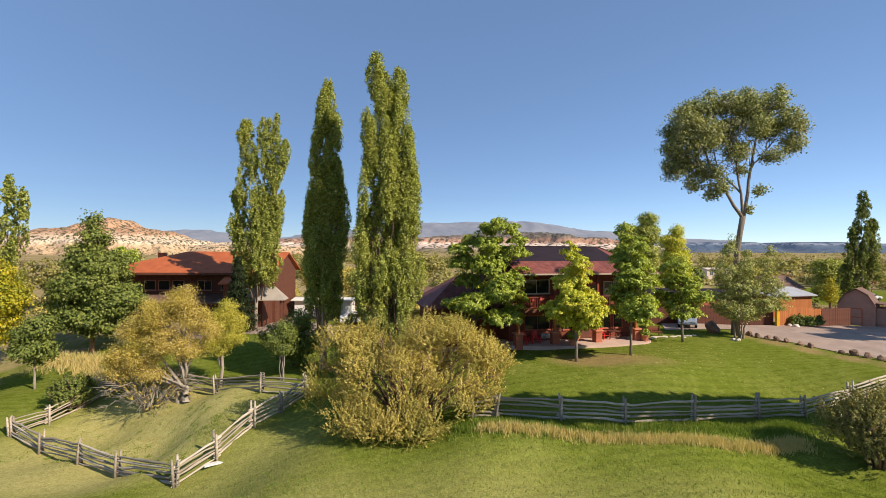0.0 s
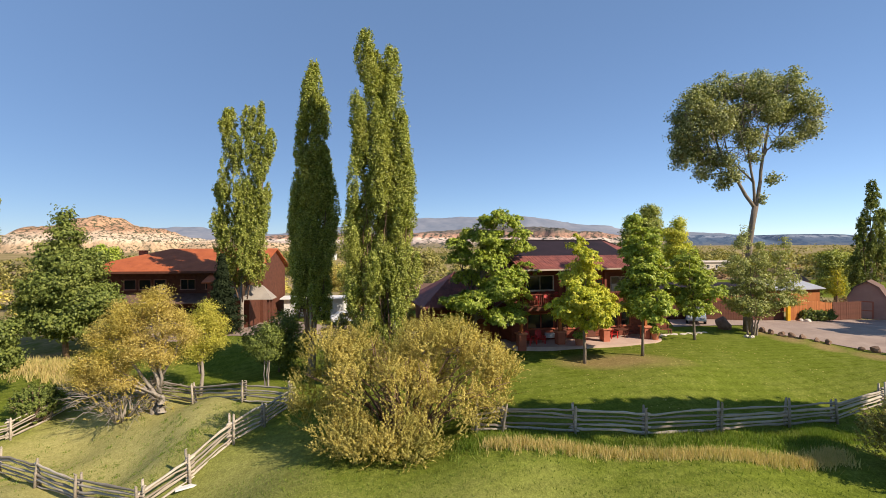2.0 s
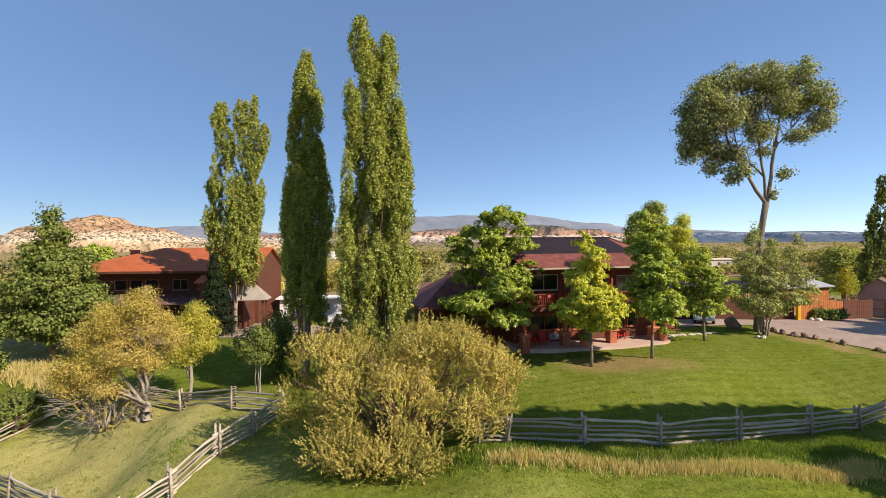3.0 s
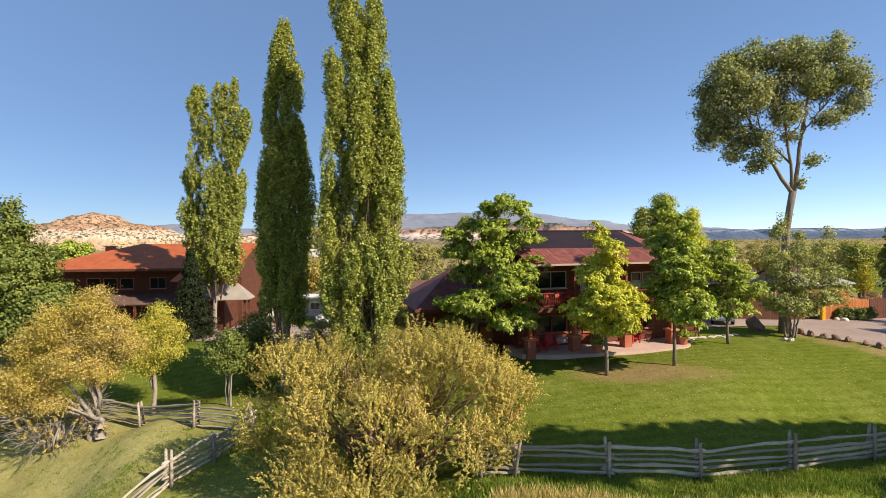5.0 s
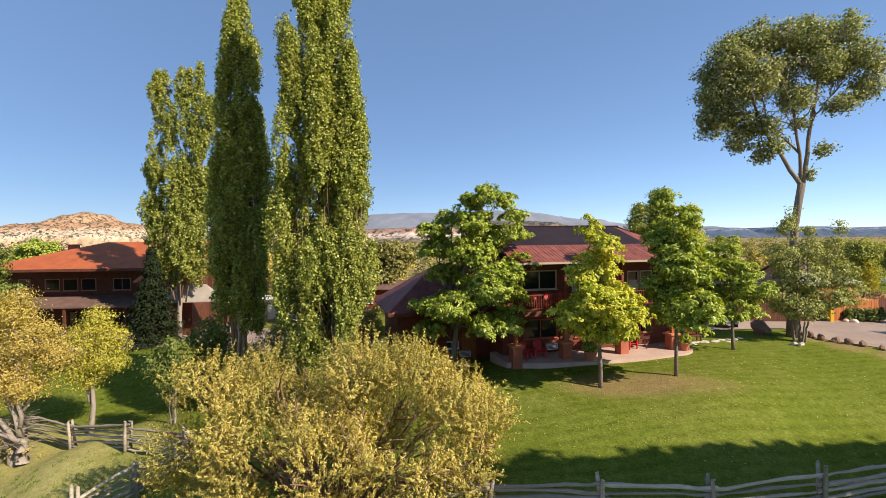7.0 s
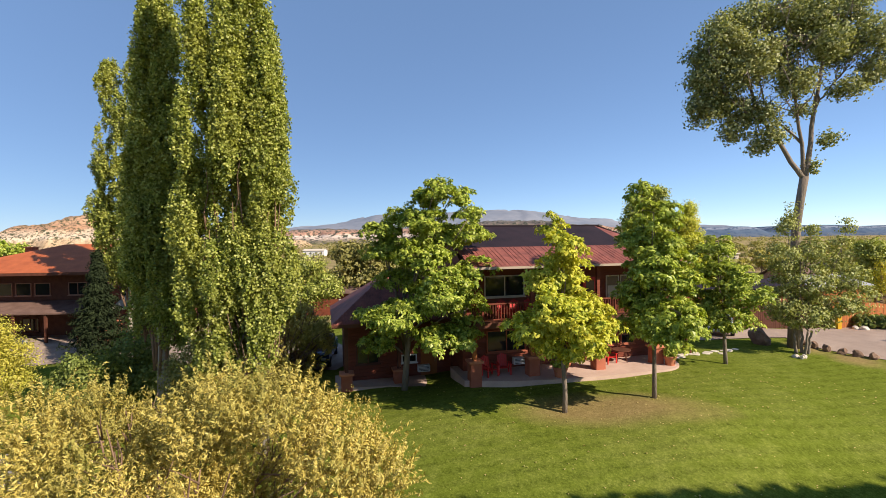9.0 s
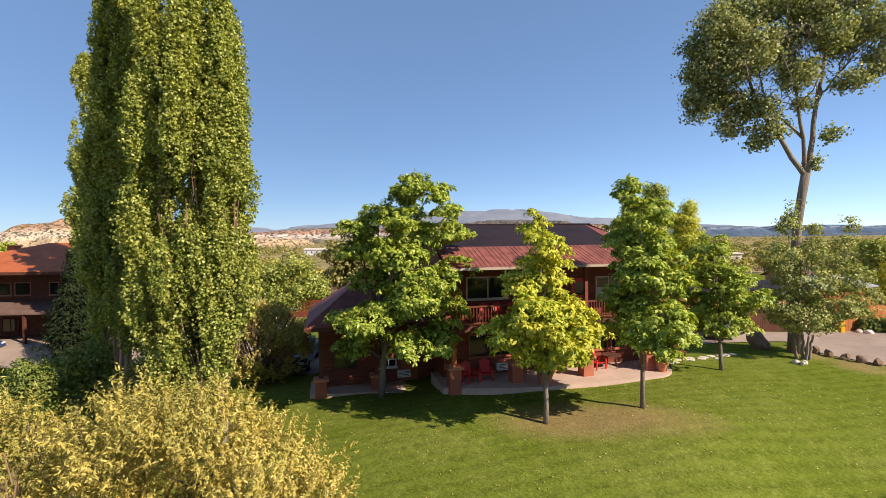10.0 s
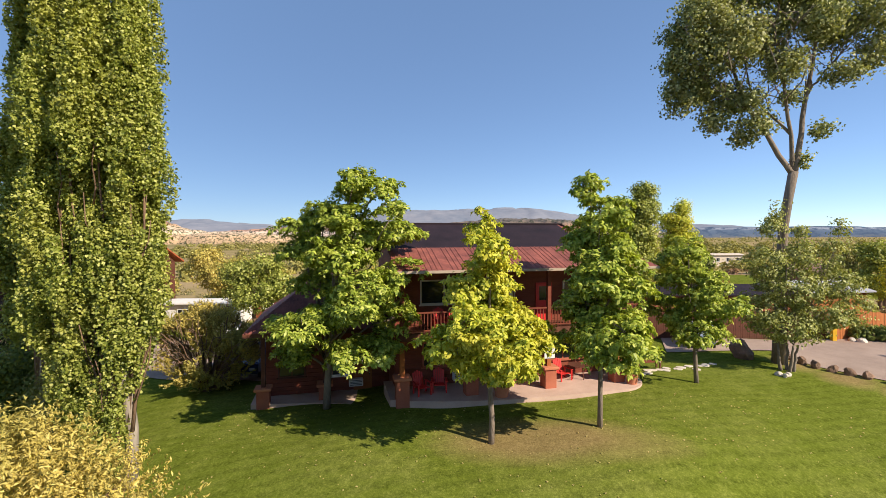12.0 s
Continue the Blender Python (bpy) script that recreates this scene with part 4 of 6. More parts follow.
willow_bush((-21.6, 33.4), "tangle of bare pale willow twigs under the old tree", (3.4, 1.8, 3.0), 520, "leaf_gold", 45, (0.11, 0.04), 16, "bare_bush", bark="bark_pale", bare=70)
lobe_tree("willow_tree", (-18.1, 36.8), "small pale-barked willow with yellow-green leaves", "tree",
          [(-0.2, 0, 3.4, 1.1, 1.1, 1.0), (0.8, 0, 4.4, 1.3, 1.3, 1.1), (0.0, 0, 5.5, 1.2, 1.2, 1.1), (0.6, 0, 6.5, 0.7, 0.7, 0.8), (1.4, 0.1, 5.4, 0.7, 0.8, 0.8)],
          1700, 10, (0.125, 0.05), M["bark_pale"], M["leaf_yellowgreen"], 0.13, 1.6, 43, 0.19, 0.2, wild=1.5)
willow_bush((22.0, 24.7), "dense olive-brown shrub beside the rail fence", (2.6, 2.0, 3.6), 6500, "leaf_olive", 44, (0.13, 0.04), 36, "shrub")

# left hand trees
lobe_tree("maple_tree", (-38.0, 46.9), "dense dark green maple with a conical crown", "tree",
          [(0, 0, 4.0, 4.6, 3.8, 2.0), (-2.6, 0, 5.8, 2.6, 2.6, 2.0), (2.8, 0, 6.0, 2.6, 2.6, 2.0), (0, -0.5, 7.4, 3.8, 3.2, 2.0), (1.4, 0, 9.4, 2.6, 2.4, 1.9), (-1.0, 0, 10.2, 2.2, 2.2, 1.8), (0, 0, 12.2, 1.4, 1.4, 1.6), (0, 0, 14.0, 0.6, 0.6, 1.2)],
          4500, 10, (0.27, 0.18), M["bark_brown"], M["leaf_maple"], 0.24, 2.2, 51, 0.28, 0.3)
lobe_tree("small_tree", (-34.2, 36.8), "small round-headed dark green tree", "tree",
          [(0, 0, 3.2, 1.8, 1.7, 1.2), (-0.6, 0, 4.4, 1.5, 1.4, 1.2), (0.5, 0, 5.2, 1.3, 1.2, 1.1)],
          800, 10, (0.22, 0.13), M["bark_pale"], M["leaf_maple"], 0.09, 1.6, 52, 0.22, 0.3)
lobe_tree("locust_tree", (-45.5, 43.0), "bright yellow and green autumn tree", "tree",
          [(0, 0, 5.0, 3.4, 3, 2.2), (1.4, 0, 7.4, 2.6, 2.4, 2), (-1.4, 0, 8.0, 2.8, 2.4, 2), (0.2, 0, 10.0, 2.2, 2.0, 1.8)],
          2000, 10, (0.24, 0.14), M["bark_brown"], M["leaf_yellow"], 0.2, 2.4, 53, 0.28, 0.3)
poplar((-57.5, 55.5), "tall columnar poplar behind the yellow tree", [(0, 0, 2, 0.2, 0, 20.0, 1.9), (1.6, 0, 2, 2.2, 0, 18.5, 1.5), (-1.6, 0, 2, -2.0, 0, 19.4, 1.8)], 3000, 6, (0.24, 0.19), 0.35, 54)
willow_bush((-28.6, 34.3), "low green shrub growing through the rail fence", (1.7, 1.5, 2.4), 1100, "leaf_maple", 55, (0.2, 0.07), 16, "shrub")
lobe_tree("small_tree", (-12.3, 35.3), "small multi-stemmed grey-green tree behind the fence", "tree",
          [(0, 0, 2.5, 0.9, 0.8, 0.5), (-0.5, 0, 3.2, 0.8, 0.8, 0.6), (0.55, 0, 3.5, 0.7, 0.7, 0.6), (0.1, 0, 4.2, 0.5, 0.5, 0.5)],
          560, 9, (0.15, 0.07), M["bark_pale"], M["leaf_maple"], 0.06, 1.5, 56, 0.2, 0.3, stems=[(0.05, 0), (-0.12, 0.05), (0.14, -0.05)])
lobe_tree("lilac_shrub", (-13.4, 40.0), "dark green shrub mass under the poplars", "shrub",
          [(0, 0, 1.8, 2.0, 1.6, 1.4), (1.6, 0, 2.4, 1.6, 1.4, 1.4), (-1.4, 0, 2.6, 1.5, 1.4, 1.3), (0.4, 0, 3.8, 1.5, 1.4, 1.2)],
          1100, 9, (0.2, 0.12), M["bark_brown"], M["leaf_maple"], 0.07, 0.6, 57, 0.24, 0.3)
lobe_tree("lilac_shrub", (-7.4, 36.6), "grey-green shrub at the poplar foot", "shrub",
          [(0, 0, 1.4, 1.6, 1.4, 1.2), (0.9, 0.2, 2.4, 1.2, 1.2, 1.2), (-0.5, 0, 3.0, 1.1, 1.1, 1.2), (0.3, 0, 4.2, 0.7, 0.7, 1.0)],
          900, 9, (0.16, 0.07), M["bark_brown"], M["leaf_olive"], 0.07, 0.6, 58, 0.22, 0.2)
willow_bush((-5.8, 43.8), "wide olive shrub beside the parked truck", (3.3, 2.6, 4.8), 11000, "leaf_willow", 59, (0.15, 0.045), 44, "shrub",
            domes=[(0, 0, 1.6, 2.7, 2.2, 1.6), (-1.4, 0, 3.0, 1.6, 1.6, 1.2), (1.0, 0.2, 3.2, 1.8, 1.6, 1.1), (2.0, -0.3, 2.0, 1.1, 1.2, 1.2), (-0.3, 0.2, 4.0, 1.3, 1.2, 0.7)])
conifer((-24.0, 50.5), "blue-green spruce in front of the lodge, darkened in colour for shade", 8.3, 2.8, 2200, 60)



# ---- rail fences ----
def rail_log(length, seed):
    """A knotty split rail of a metre's share: a bent six-sided log along x."""
    rng = np.random.default_rng(seed)
    n = 6
    path = [(length * i / n, rng.normal(0, 0.016), rng.normal(0, 0.026)) for i in range(n + 1)]
    v, f = [], []
    tube(v, f, path, [0.06 + rng.normal(0, 0.011) for _ in range(n + 1)], 6)
    return mesh_of("rail", v, f, M["wood_rail"], True)


def post_log(h, seed):
    rng = np.random.default_rng(seed)
    v, f = [], []
    tube(v, f, [(0, 0, -0.3), (0.01, 0, h * 0.5), (rng.normal(0, 0.03), rng.normal(0, 0.02), h), (rng.normal(0, 0.03), 0, h + 0.05)], [0.075, 0.07, 0.058, 0.025], 7)
    return mesh_of("post", v, f, M["wood_rail"], True)


RAILS = [rail_log(1.0, 100 + i) for i in range(6)]
POSTS = [post_log(1.55, 200 + i) for i in range(5)]


def rail_fence(points, label, seed, rails=5, double=True):
    """Split-rail fence along points on the ground: posts in pairs, rails between them."""
    rng = np.random.default_rng(seed)
    x0, y0 = points[0]
    base = Vector((x0, y0, ground(x0, y0)))
    e = thing("rail_fence", tuple(base), label, "fence", "split-rail fences")
    spots = [Vector((x, y, ground(x, y))) - base for x, y in points]
    for i, p in enumerate(spots):
        q = spots[min(i + 1, len(spots) - 1)] - spots[max(i - 1, 0)]
        side = Vector((-q.y, q.x, 0)).normalized()
        for k in ((-1, 1) if double else (1,)):
            m = pose(*(p + side * 0.13 * k + q.normalized() * rng.normal(0, 0.05)), rng.normal(0, 2.5), rng.normal(0, 2.5), rng.uniform(0, 360)) @ Matrix.Diagonal((1, 1, rng.uniform(0.82, 1.04), 1))
            child("post", POSTS[int(rng.integers(5))], e, m=m)
    for i in range(len(spots) - 1):
        a, b = spots[i], spots[i + 1]
        for r in range(rails):
            za, zb = 0.16 + 0.235 * r + rng.normal(0, 0.05), 0.16 + 0.235 * r + rng.normal(0, 0.05)
            p, q = a + Vector((0, 0, za)), b + Vector((0, 0, zb))
            d = q - p
            over = d.normalized() * 0.22
            p, d = p - over, d + over * 2
            m = Matrix.Translation(p) @ d.to_track_quat('X', 'Z').to_matrix().to_4x4() @ Matrix.Diagonal((d.length, rng.uniform(0.8, 1.2), rng.uniform(0.8, 1.2), 1))
            child("rail", RAILS[int(rng.integers(6))], e, m=m)
    return e


rail_fence([(2.4, 25.5), (3.62, 25.55), (7.15, 26.15), (10.62, 26.5), (14.65, 27.5), (19.0, 29.2), (23.0, 31.3), (27.2, 33.2), (31.5, 34.8)], "weathered grey split-rail fence along the lawn", 301)
rail_fence([(-12.4, 23.0), (-11.45, 25.1), (-10.55, 27.2), (-9.57, 28.95), (-8.65, 30.8)], "pale split-rail fence of the small pen", 302)
rail_fence([(-12.4, 23.0), (-17.1, 25.0), (-20.8, 26.6), (-25.6, 28.9), (-29.2, 30.3)], "pale split-rail fence of the small pen", 303)
rail_fence([(-29.2, 30.3), (-28.5, 32.3), (-28.0, 34.6), (-27.4, 37.0)], "pale split-rail fence of the small pen", 304)
rail_fence([(-8.65, 30.8), (-12.4, 32.2), (-17.2, 34.6), (-21.6, 36.4), (-27.4, 37.0)], "pale split-rail fence of the small pen", 305)


# ---- house parts ----
def window(parent, x, y, z, w, h, panes=2, frame_mat="cream", curtain=False, name="window", face=-1):
    """A framed window standing in the plane y of its parent; face -1 looks towards -y."""
    t = 0.07
    f = bmesh.new()
    o = 0.05 * face
    ya, yb = sorted((y + o, y - 0.03 * face))
    for x0, x1, z0, z1 in ((x, x + w, z, z + t), (x, x + w, z + h - t, z + h), (x, x + t, z + t, z + h - t), (x + w - t, x + w, z + t, z + h - t)):
        box(f, x0, x1, ya, yb, z0, z1)
    ob = part(name, f, M[frame_mat], parent, "cream window frame")
    for i in range(panes):
        a, b = x + t + (w - 2 * t) * i / panes, x + t + (w - 2 * t) * (i + 1) / panes
        part("pane", boxed(a + 0.025, b - 0.025, *sorted((y + 0.02 * face, y + 0.005 * face)), z + t, z + h - t), M["glass"], ob)
        if curtain:
            part("curtain", boxed(a + 0.04, b - 0.04, *sorted((y + 0.03 * face, y + 0.024 * face)), z + t, z + h * 0.55), M["curtain"], ob)
        if i:
            part("mullion", boxed(a - 0.03, a + 0.03, ya, yb, z + t, z + h - t), M[frame_mat], ob)
    part("sill", boxed(x - 0.06, x + w + 0.06, *sorted((y + 0.11 * face, y - 0.03 * face)), z - 0.06, z), M[frame_mat], ob)
    return ob


def log_courses(name, parent, x0, x1, y, z0, z1, mat, step=0.22, label=""):
    """Horizontal boards with rounded faces over a wall."""
    bm = bmesh.new()
    z = z0
    while z < z1 - 0.02:
        t = min(z + step - 0.02, z1)
        box(bm, x0, x1, y - 0.035, y + 0.02, z, t)
        z += step
    return part(name, bm, mat, parent, label)


def pier(parent, x, y, z0, h=0.95, w=0.62):
    bm = boxed(x - w / 2, x + w / 2, y - w / 2, y + w / 2, z0 - 0.4, z0 + h, 0.02)
    p = part("pier", bm, M["stucco"], parent, "red stucco pier")
    part("cap", boxed(x - w / 2 - 0.1, x + w / 2 + 0.1, y - w / 2 - 0.1, y + w / 2 + 0.1, z0 + h, z0 + h + 0.13, 0.02), M["adobe"], p, "orange cap slab")
    return p


def ranch_house():
    H = thing("ranch_house", (5.58, 39.73, 0), "two-storey red-brown log house with balcony and porch", "house", turn=18)
    W = 13.2
    F1, F2, EV, RG = 1.42, 4.45, 7.5, 9.8
    # storeys
    part("wall", boxed(0.45, W, 1.75, 9.8, 0.2, EV), M["siding"], H)
    log_courses("log_siding", H, 0.45, W, 1.75, F1 + 0.05, EV - 0.1, M["siding"])
    # roof: front and back pitches with a hipped right end
    front = -0.95
    lx, rx, hip = 0.1, W + 0.5, W - 1.6
    mid_y, mid_z = 5.4, RG

    def on(x, s):
        y, z = front + (mid_y - front) * s, EV + (mid_z - EV) * s
        return (x, y, z)
    seams = 11
    for i in range(seams):
        a, b = lx + (rx - lx) * i / seams, lx + (rx - lx) * (i + 1) / seams
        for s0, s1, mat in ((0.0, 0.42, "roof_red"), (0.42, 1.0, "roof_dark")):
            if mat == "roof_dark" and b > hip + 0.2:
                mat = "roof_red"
            ends = []
            for x in (a, b):
                top = s1
                if x > hip:
                    top = min(s1, 1.0 - (x - hip) / (rx - hip))
                ends.append(max(top, 0.0))
            if max(ends) <= s0 + 0.01:
                continue
            quad = [on(a, s0), on(b, min(s0, max(ends[1], 0.0))), on(b, ends[1]), on(a, ends[0])]
            quad = [Vector(p) for p in quad]
            if (quad[1] - quad[2]).length < 0.02:
                quad = [quad[0], quad[1], quad[3]]
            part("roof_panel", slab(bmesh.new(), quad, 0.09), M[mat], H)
            if mat == "roof_red" and s0 == 0:
                bm = bmesh.new()
                for r in range(1, 5):
                    x = a + (b - a) * r / 5
                    if x > hip and 1.0 - (x - hip) / (rx - hip) < s1:
                        continue
                    p, q = Vector(on(x, s0)), Vector(on(x, s1))
                    prism(bm, [p + Vector((-0.02, 0, 0.005)), p + Vector((0.02, 0, 0.005)), q + Vector((0.02, 0, 0.005)), q + Vector((-0.02, 0, 0.005))], (0, 0, 0), (0, 0, 0.015))
                part("roof_ribs", bm, M["roof_red"], H)
    back_y = 11.8
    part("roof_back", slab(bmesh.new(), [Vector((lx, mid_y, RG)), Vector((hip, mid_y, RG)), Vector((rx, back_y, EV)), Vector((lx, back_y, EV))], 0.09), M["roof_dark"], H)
    part("roof_hip", slab(bmesh.new(), [Vector((hip, mid_y, RG)), Vector((rx, front, EV)), Vector((rx, back_y, EV))], 0.09), M["roof_red"], H)
    part("gable", prism(bmesh.new(), [(0.45, 1.75, EV), (0.45, 9.8, EV), (0.45, mid_y, RG - 0.15)], (0.0, 0, -0.05), (0.2, 0, -0.05)), M["siding"], H)
    part("fascia", boxed(lx, rx, front - 0.04, front, EV - 0.13, EV - 0.005), M["tan_trim"], H, "pale painted eave board")
    part("soffit", boxed(lx + 0.05, rx - 0.05, front + 0.02, 1.7, EV - 0.12, EV - 0.06), M["dark_wood"], H)
    part("ridge_cap", boxed(lx, hip, mid_y - 0.12, mid_y + 0.12, RG - 0.02, RG + 0.05), M["roof_dark"], H)
    # balcony
    part("balcony_deck", boxed(0.4, W, -0.1, 1.72, F2 - 0.18, F2), M["dark_wood"], H)
    part("deck_fascia", boxed(0.38, W + 0.02, -0.16, -0.105, F2 - 0.3, F2 + 0.02), M["dark_wood"], H)
    rail = part("railing", boxed(0.4, W, -0.09, 0.0, F2 + 0.96, F2 + 1.03), M["siding"], H, "red-brown balcony railing")
    part("bottom_rail", boxed(0.4, W, -0.07, -0.01, F2 + 0.12, F2 + 0.18), M["siding"], rail)
    bal = mesh_of("baluster", *box_mesh(-0.02, 0.02, -0.055, -0.02, F2 + 0.18, F2 + 0.96), M["siding"])
    x = 0.5
    while x < W:
        child("baluster", bal, rail, m=Matrix.Translation((x, 0, 0)))
        x += 0.16
    for x in (0.55, 3.9, 8.0, 11.9):
        part("porch_post", boxed(x - 0.09, x + 0.09, -0.12, 0.06, F2 + 0.02, EV - 0.1), M["siding"], H)
        pier(H, x, 0.0, F1)
        part("porch_post", boxed(x - 0.11, x + 0.11, -0.11, 0.11, F1 + 1.08, F2 - 0.18), M["cedar"], H)
    # openings
    for x, z, w, h, n, cur in ((1.75, F2 + 1.12, 2.5, 1.25, 2, False), (1.85, F1 + 0.95, 2.45, 1.28, 2, False), (5.4, F2 + 0.95, 1.5, 1.3, 2, True), (5.6, F1 + 0.85, 1.4, 1.3, 2, False), (9.7, F2 + 0.75, 0.9, 1.4, 1, True), (10.7, F2 + 0.95, 1.0, 1.2, 1, True), (8.9, F1 + 0.85, 1.6, 1.3, 2, False), (10.7, F1 + 0.85, 1.0, 1.3, 1, False)):
        window(H, x, 1.71, z, w, h, n, "cream" if z > F2 else "stucco", curtain=cur)
    for x, z in ((8.1, F2 + 0.03), (7.3, F1 + 0.03), (4.5, F1 + 0.03)):
        d = part("door", boxed(x, x + 0.92, 1.64, 1.70, z, z + 2.05), M["red_paint"] if z > 3 else M["dark_wood"], H, "red painted door" if z > 3 else "dark wooden door")
        part("door_pane", boxed(x + 0.18, x + 0.74, 1.625, 1.64, z + 1.1, z + 1.85), M["glass"], d)
        part("handle", boxed(x + 0.8, x + 0.84, 1.60, 1.64, z + 0.95, z + 1.08), M["chrome"], d, "metal handle")
    # lower left wing, set back, with a hipped red roof
    wy0, wy1, wx0, wx1, wz, we, wr = 4.3, 9.6, -6.0, 0.44, 0.35, 4.35, 7.0
    part("wall", boxed(wx0, wx1, wy0, wy1, wz - 0.5, we), M["siding"], H)
    log_courses("log_siding", H, wx0, wx1 - 0.02, wy0, wz + 0.1, we - 0.1, M["siding"])
    ex0, ey0, ey1, ry, rx0 = wx0 - 0.8, 2.5, wy1 + 0.6, 5.9, -3.2
    n = 7
    for i in range(n):
        a, b = ex0 + (0.0 - ex0) * i / n, ex0 + (0.0 - ex0) * (i + 1) / n

        def up(x):
            s = min(1.0, (x - ex0) / (rx0 - ex0))
            return Vector((x, ey0 + (ry - ey0) * s, we + (wr - we) * s))
        quad = [Vector((a, ey0, we)), Vector((b, ey0, we)), up(b), up(a)]
        if (quad[3] - quad[0]).length < 0.02:
            quad = quad[:3]
        part("roof_panel", slab(bmesh.new(), quad, 0.08), M["roof_red"], H)
        bm = bmesh.new()
        for r in range(6):
            x = a + (b - a) * (r + 0.5) / 6
            p, q = Vector((x, ey0, we)), up(x)
            prism(bm, [p + Vector((-0.02, 0, 0.005)), p + Vector((0.02, 0, 0.005)), q + Vector((0.02, 0, 0.005)), q + Vector((-0.02, 0, 0.005))], (0, 0, 0), (0, 0, 0.035))
        part("roof_ribs", bm, M["roof_red"], H)
    part("roof_hip", slab(bmesh.new(), [Vector((ex0, ey1, we)), Vector((ex0, ey0, we)), Vector((rx0, ry, wr))], 0.08), M["roof_red"], H)
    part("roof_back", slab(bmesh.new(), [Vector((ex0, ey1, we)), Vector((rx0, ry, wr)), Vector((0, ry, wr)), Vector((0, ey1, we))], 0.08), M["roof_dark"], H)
    part("fascia", boxed(ex0, 0, ey0 - 0.03, ey0, we - 0.2, we - 0.01), M["dark_wood"], H)
    for x in (-6.0, -3.0):
        pier(H, x, 3.3, 0.45, 0.9)
        part("porch_post", boxed(x - 0.1, x + 0.1, 3.2, 3.4, 1.45, we - 0.1), M["dark_wood"], H)
    window(H, -2.7, wy0 - 0.04, 1.5, 0.95, 0.5, 2, "white")
    window(H, -5.4, wy0 - 0.04, 1.6, 1.4, 1.2, 2, "dark_wood")
    d = part("door", boxed(-1.5, -0.5, wy0 - 0.1, wy0 - 0.04, 0.5, 2.55), M["cedar"], H, "brown wooden door")
    part("handle", boxed(-0.66, -0.61, wy0 - 0.14, wy0 - 0.1, 1.45, 1.58), M["chrome"], d)
    for ax, yy, az in ((-1.75, wy0 - 0.105, 0.95), (3.4, 1.66, F1 + 0.22)):
        unit_box = part("air_conditioner", boxed(ax, ax + 0.75, yy - 0.32, yy, az, az + 0.4, 0.02), M["white"], H, "white air conditioner")
        for k in range(4):
            part("grille_slat", boxed(ax + 0.06, ax + 0.69, yy - 0.335, yy - 0.322, az + 0.07 + k * 0.08, az + 0.1 + k * 0.08), M["rubber"], unit_box)
    part("notice_panel", boxed(7.72, 8.28, -0.15, -0.12, 2.9, 3.6), M["white"], H, "pale notice panel")
    part("meter_box", boxed(0.40, 0.445, 2.2, 2.5, F1 + 1.2, F1 + 1.7), M["white"], H)
    return H


def box_mesh(x0, x1, y0, y1, z0, z1):
    v = [(x, y, z) for z in (z0, z1) for y in (y0, y1) for x in (x0, x1)]
    f = [(0, 2, 3, 1), (4, 5, 7, 6), (0, 1, 5, 4), (2, 6, 7, 3), (0, 4, 6, 2), (1, 3, 7, 5)]
    return v, f


ranch_house()
HOUSE = pose(5.58, 39.73, 0, 0, 0, 18)


def patio():
    """The raised slab in front of the house with a rounded right end."""
    main = [(0.0, 2.9), (0.0, 0.05), (1.0, -0.35), (2.4, -0.75), (5.0, -1.25), (8.2, -1.35), (10.4, -1.35)]
    main += [(11.5 + 1.9 * math.cos(a), 0.5 + 1.85 * math.sin(a)) for a in np.linspace(-1.45, 0.3, 8)]
    main += [(13.2, 2.6), (13.0, 3.0)]
    wing = [(-6.6, 3.2), (-3.5, 2.7), (-2.0, 2.3), (-0.9, 1.2), (-0.02, 0.7), (-0.02, 5.7), (-6.6, 5.7)]
    for outline, z, label in ((main, 1.42, "pinkish concrete patio slab in front of the house"), (wing, 0.66, "lower concrete patio slab in front of the wing")):
        bm = prism(bmesh.new(), [(x, y, z) for x, y in outline], (0, 0, 0), (0, 0, -1.2))
        ob = part("patio", bm, M["concrete"], None)
        ob.matrix_basis = HOUSE
        tagged(ob, label, "patio", kind="structure")


patio()


def garden_chair(x, y, z, turn, label="bright red wooden garden chair"):
    m = HOUSE @ pose(x, y, z, 0, 0, turn)
    e = thing("garden_chair", (0, 0, 0), label, "chair", "red garden chairs")
    e.matrix_basis = m
    for i in range(4):
        part("seat_slat", boxed(-0.27, 0.27, -0.3 + i * 0.15, -0.17 + i * 0.15, 0.36 - i * 0.02, 0.385 - i * 0.02), M["red_paint"], e)
    for i in range(5):
        part("back_slat", boxed(-0.27 + i * 0.11, -0.18 + i * 0.11, 0.0, 0.025, 0.3, 0.95 + 0.05 * (2 - abs(i - 2)), 0, pose(0, 0.3, 0, -14, 0, 0)), M["red_paint"], e)
    for sx in (-1, 1):
        part("arm", boxed(sx * 0.34 - 0.06, sx * 0.34 + 0.06, -0.36, 0.34, 0.56, 0.585), M["red_paint"], e)
        for sy in (-0.3, 0.26):
            part("leg", boxed(sx * 0.33 - 0.03, sx * 0.33 + 0.03, sy - 0.03, sy + 0.03, 0, 0.56), M["red_paint"], e)
    return e


for cx in (2.6, 3.4, 4.3):
    garden_chair(cx, 0.75, 4.45, 0)
garden_chair(1.6, 0.5, 1.42, 15)
garden_chair(2.5, 0.7, 1.42, -10)
garden_chair(9.3, 0.9, 1.42, 10)


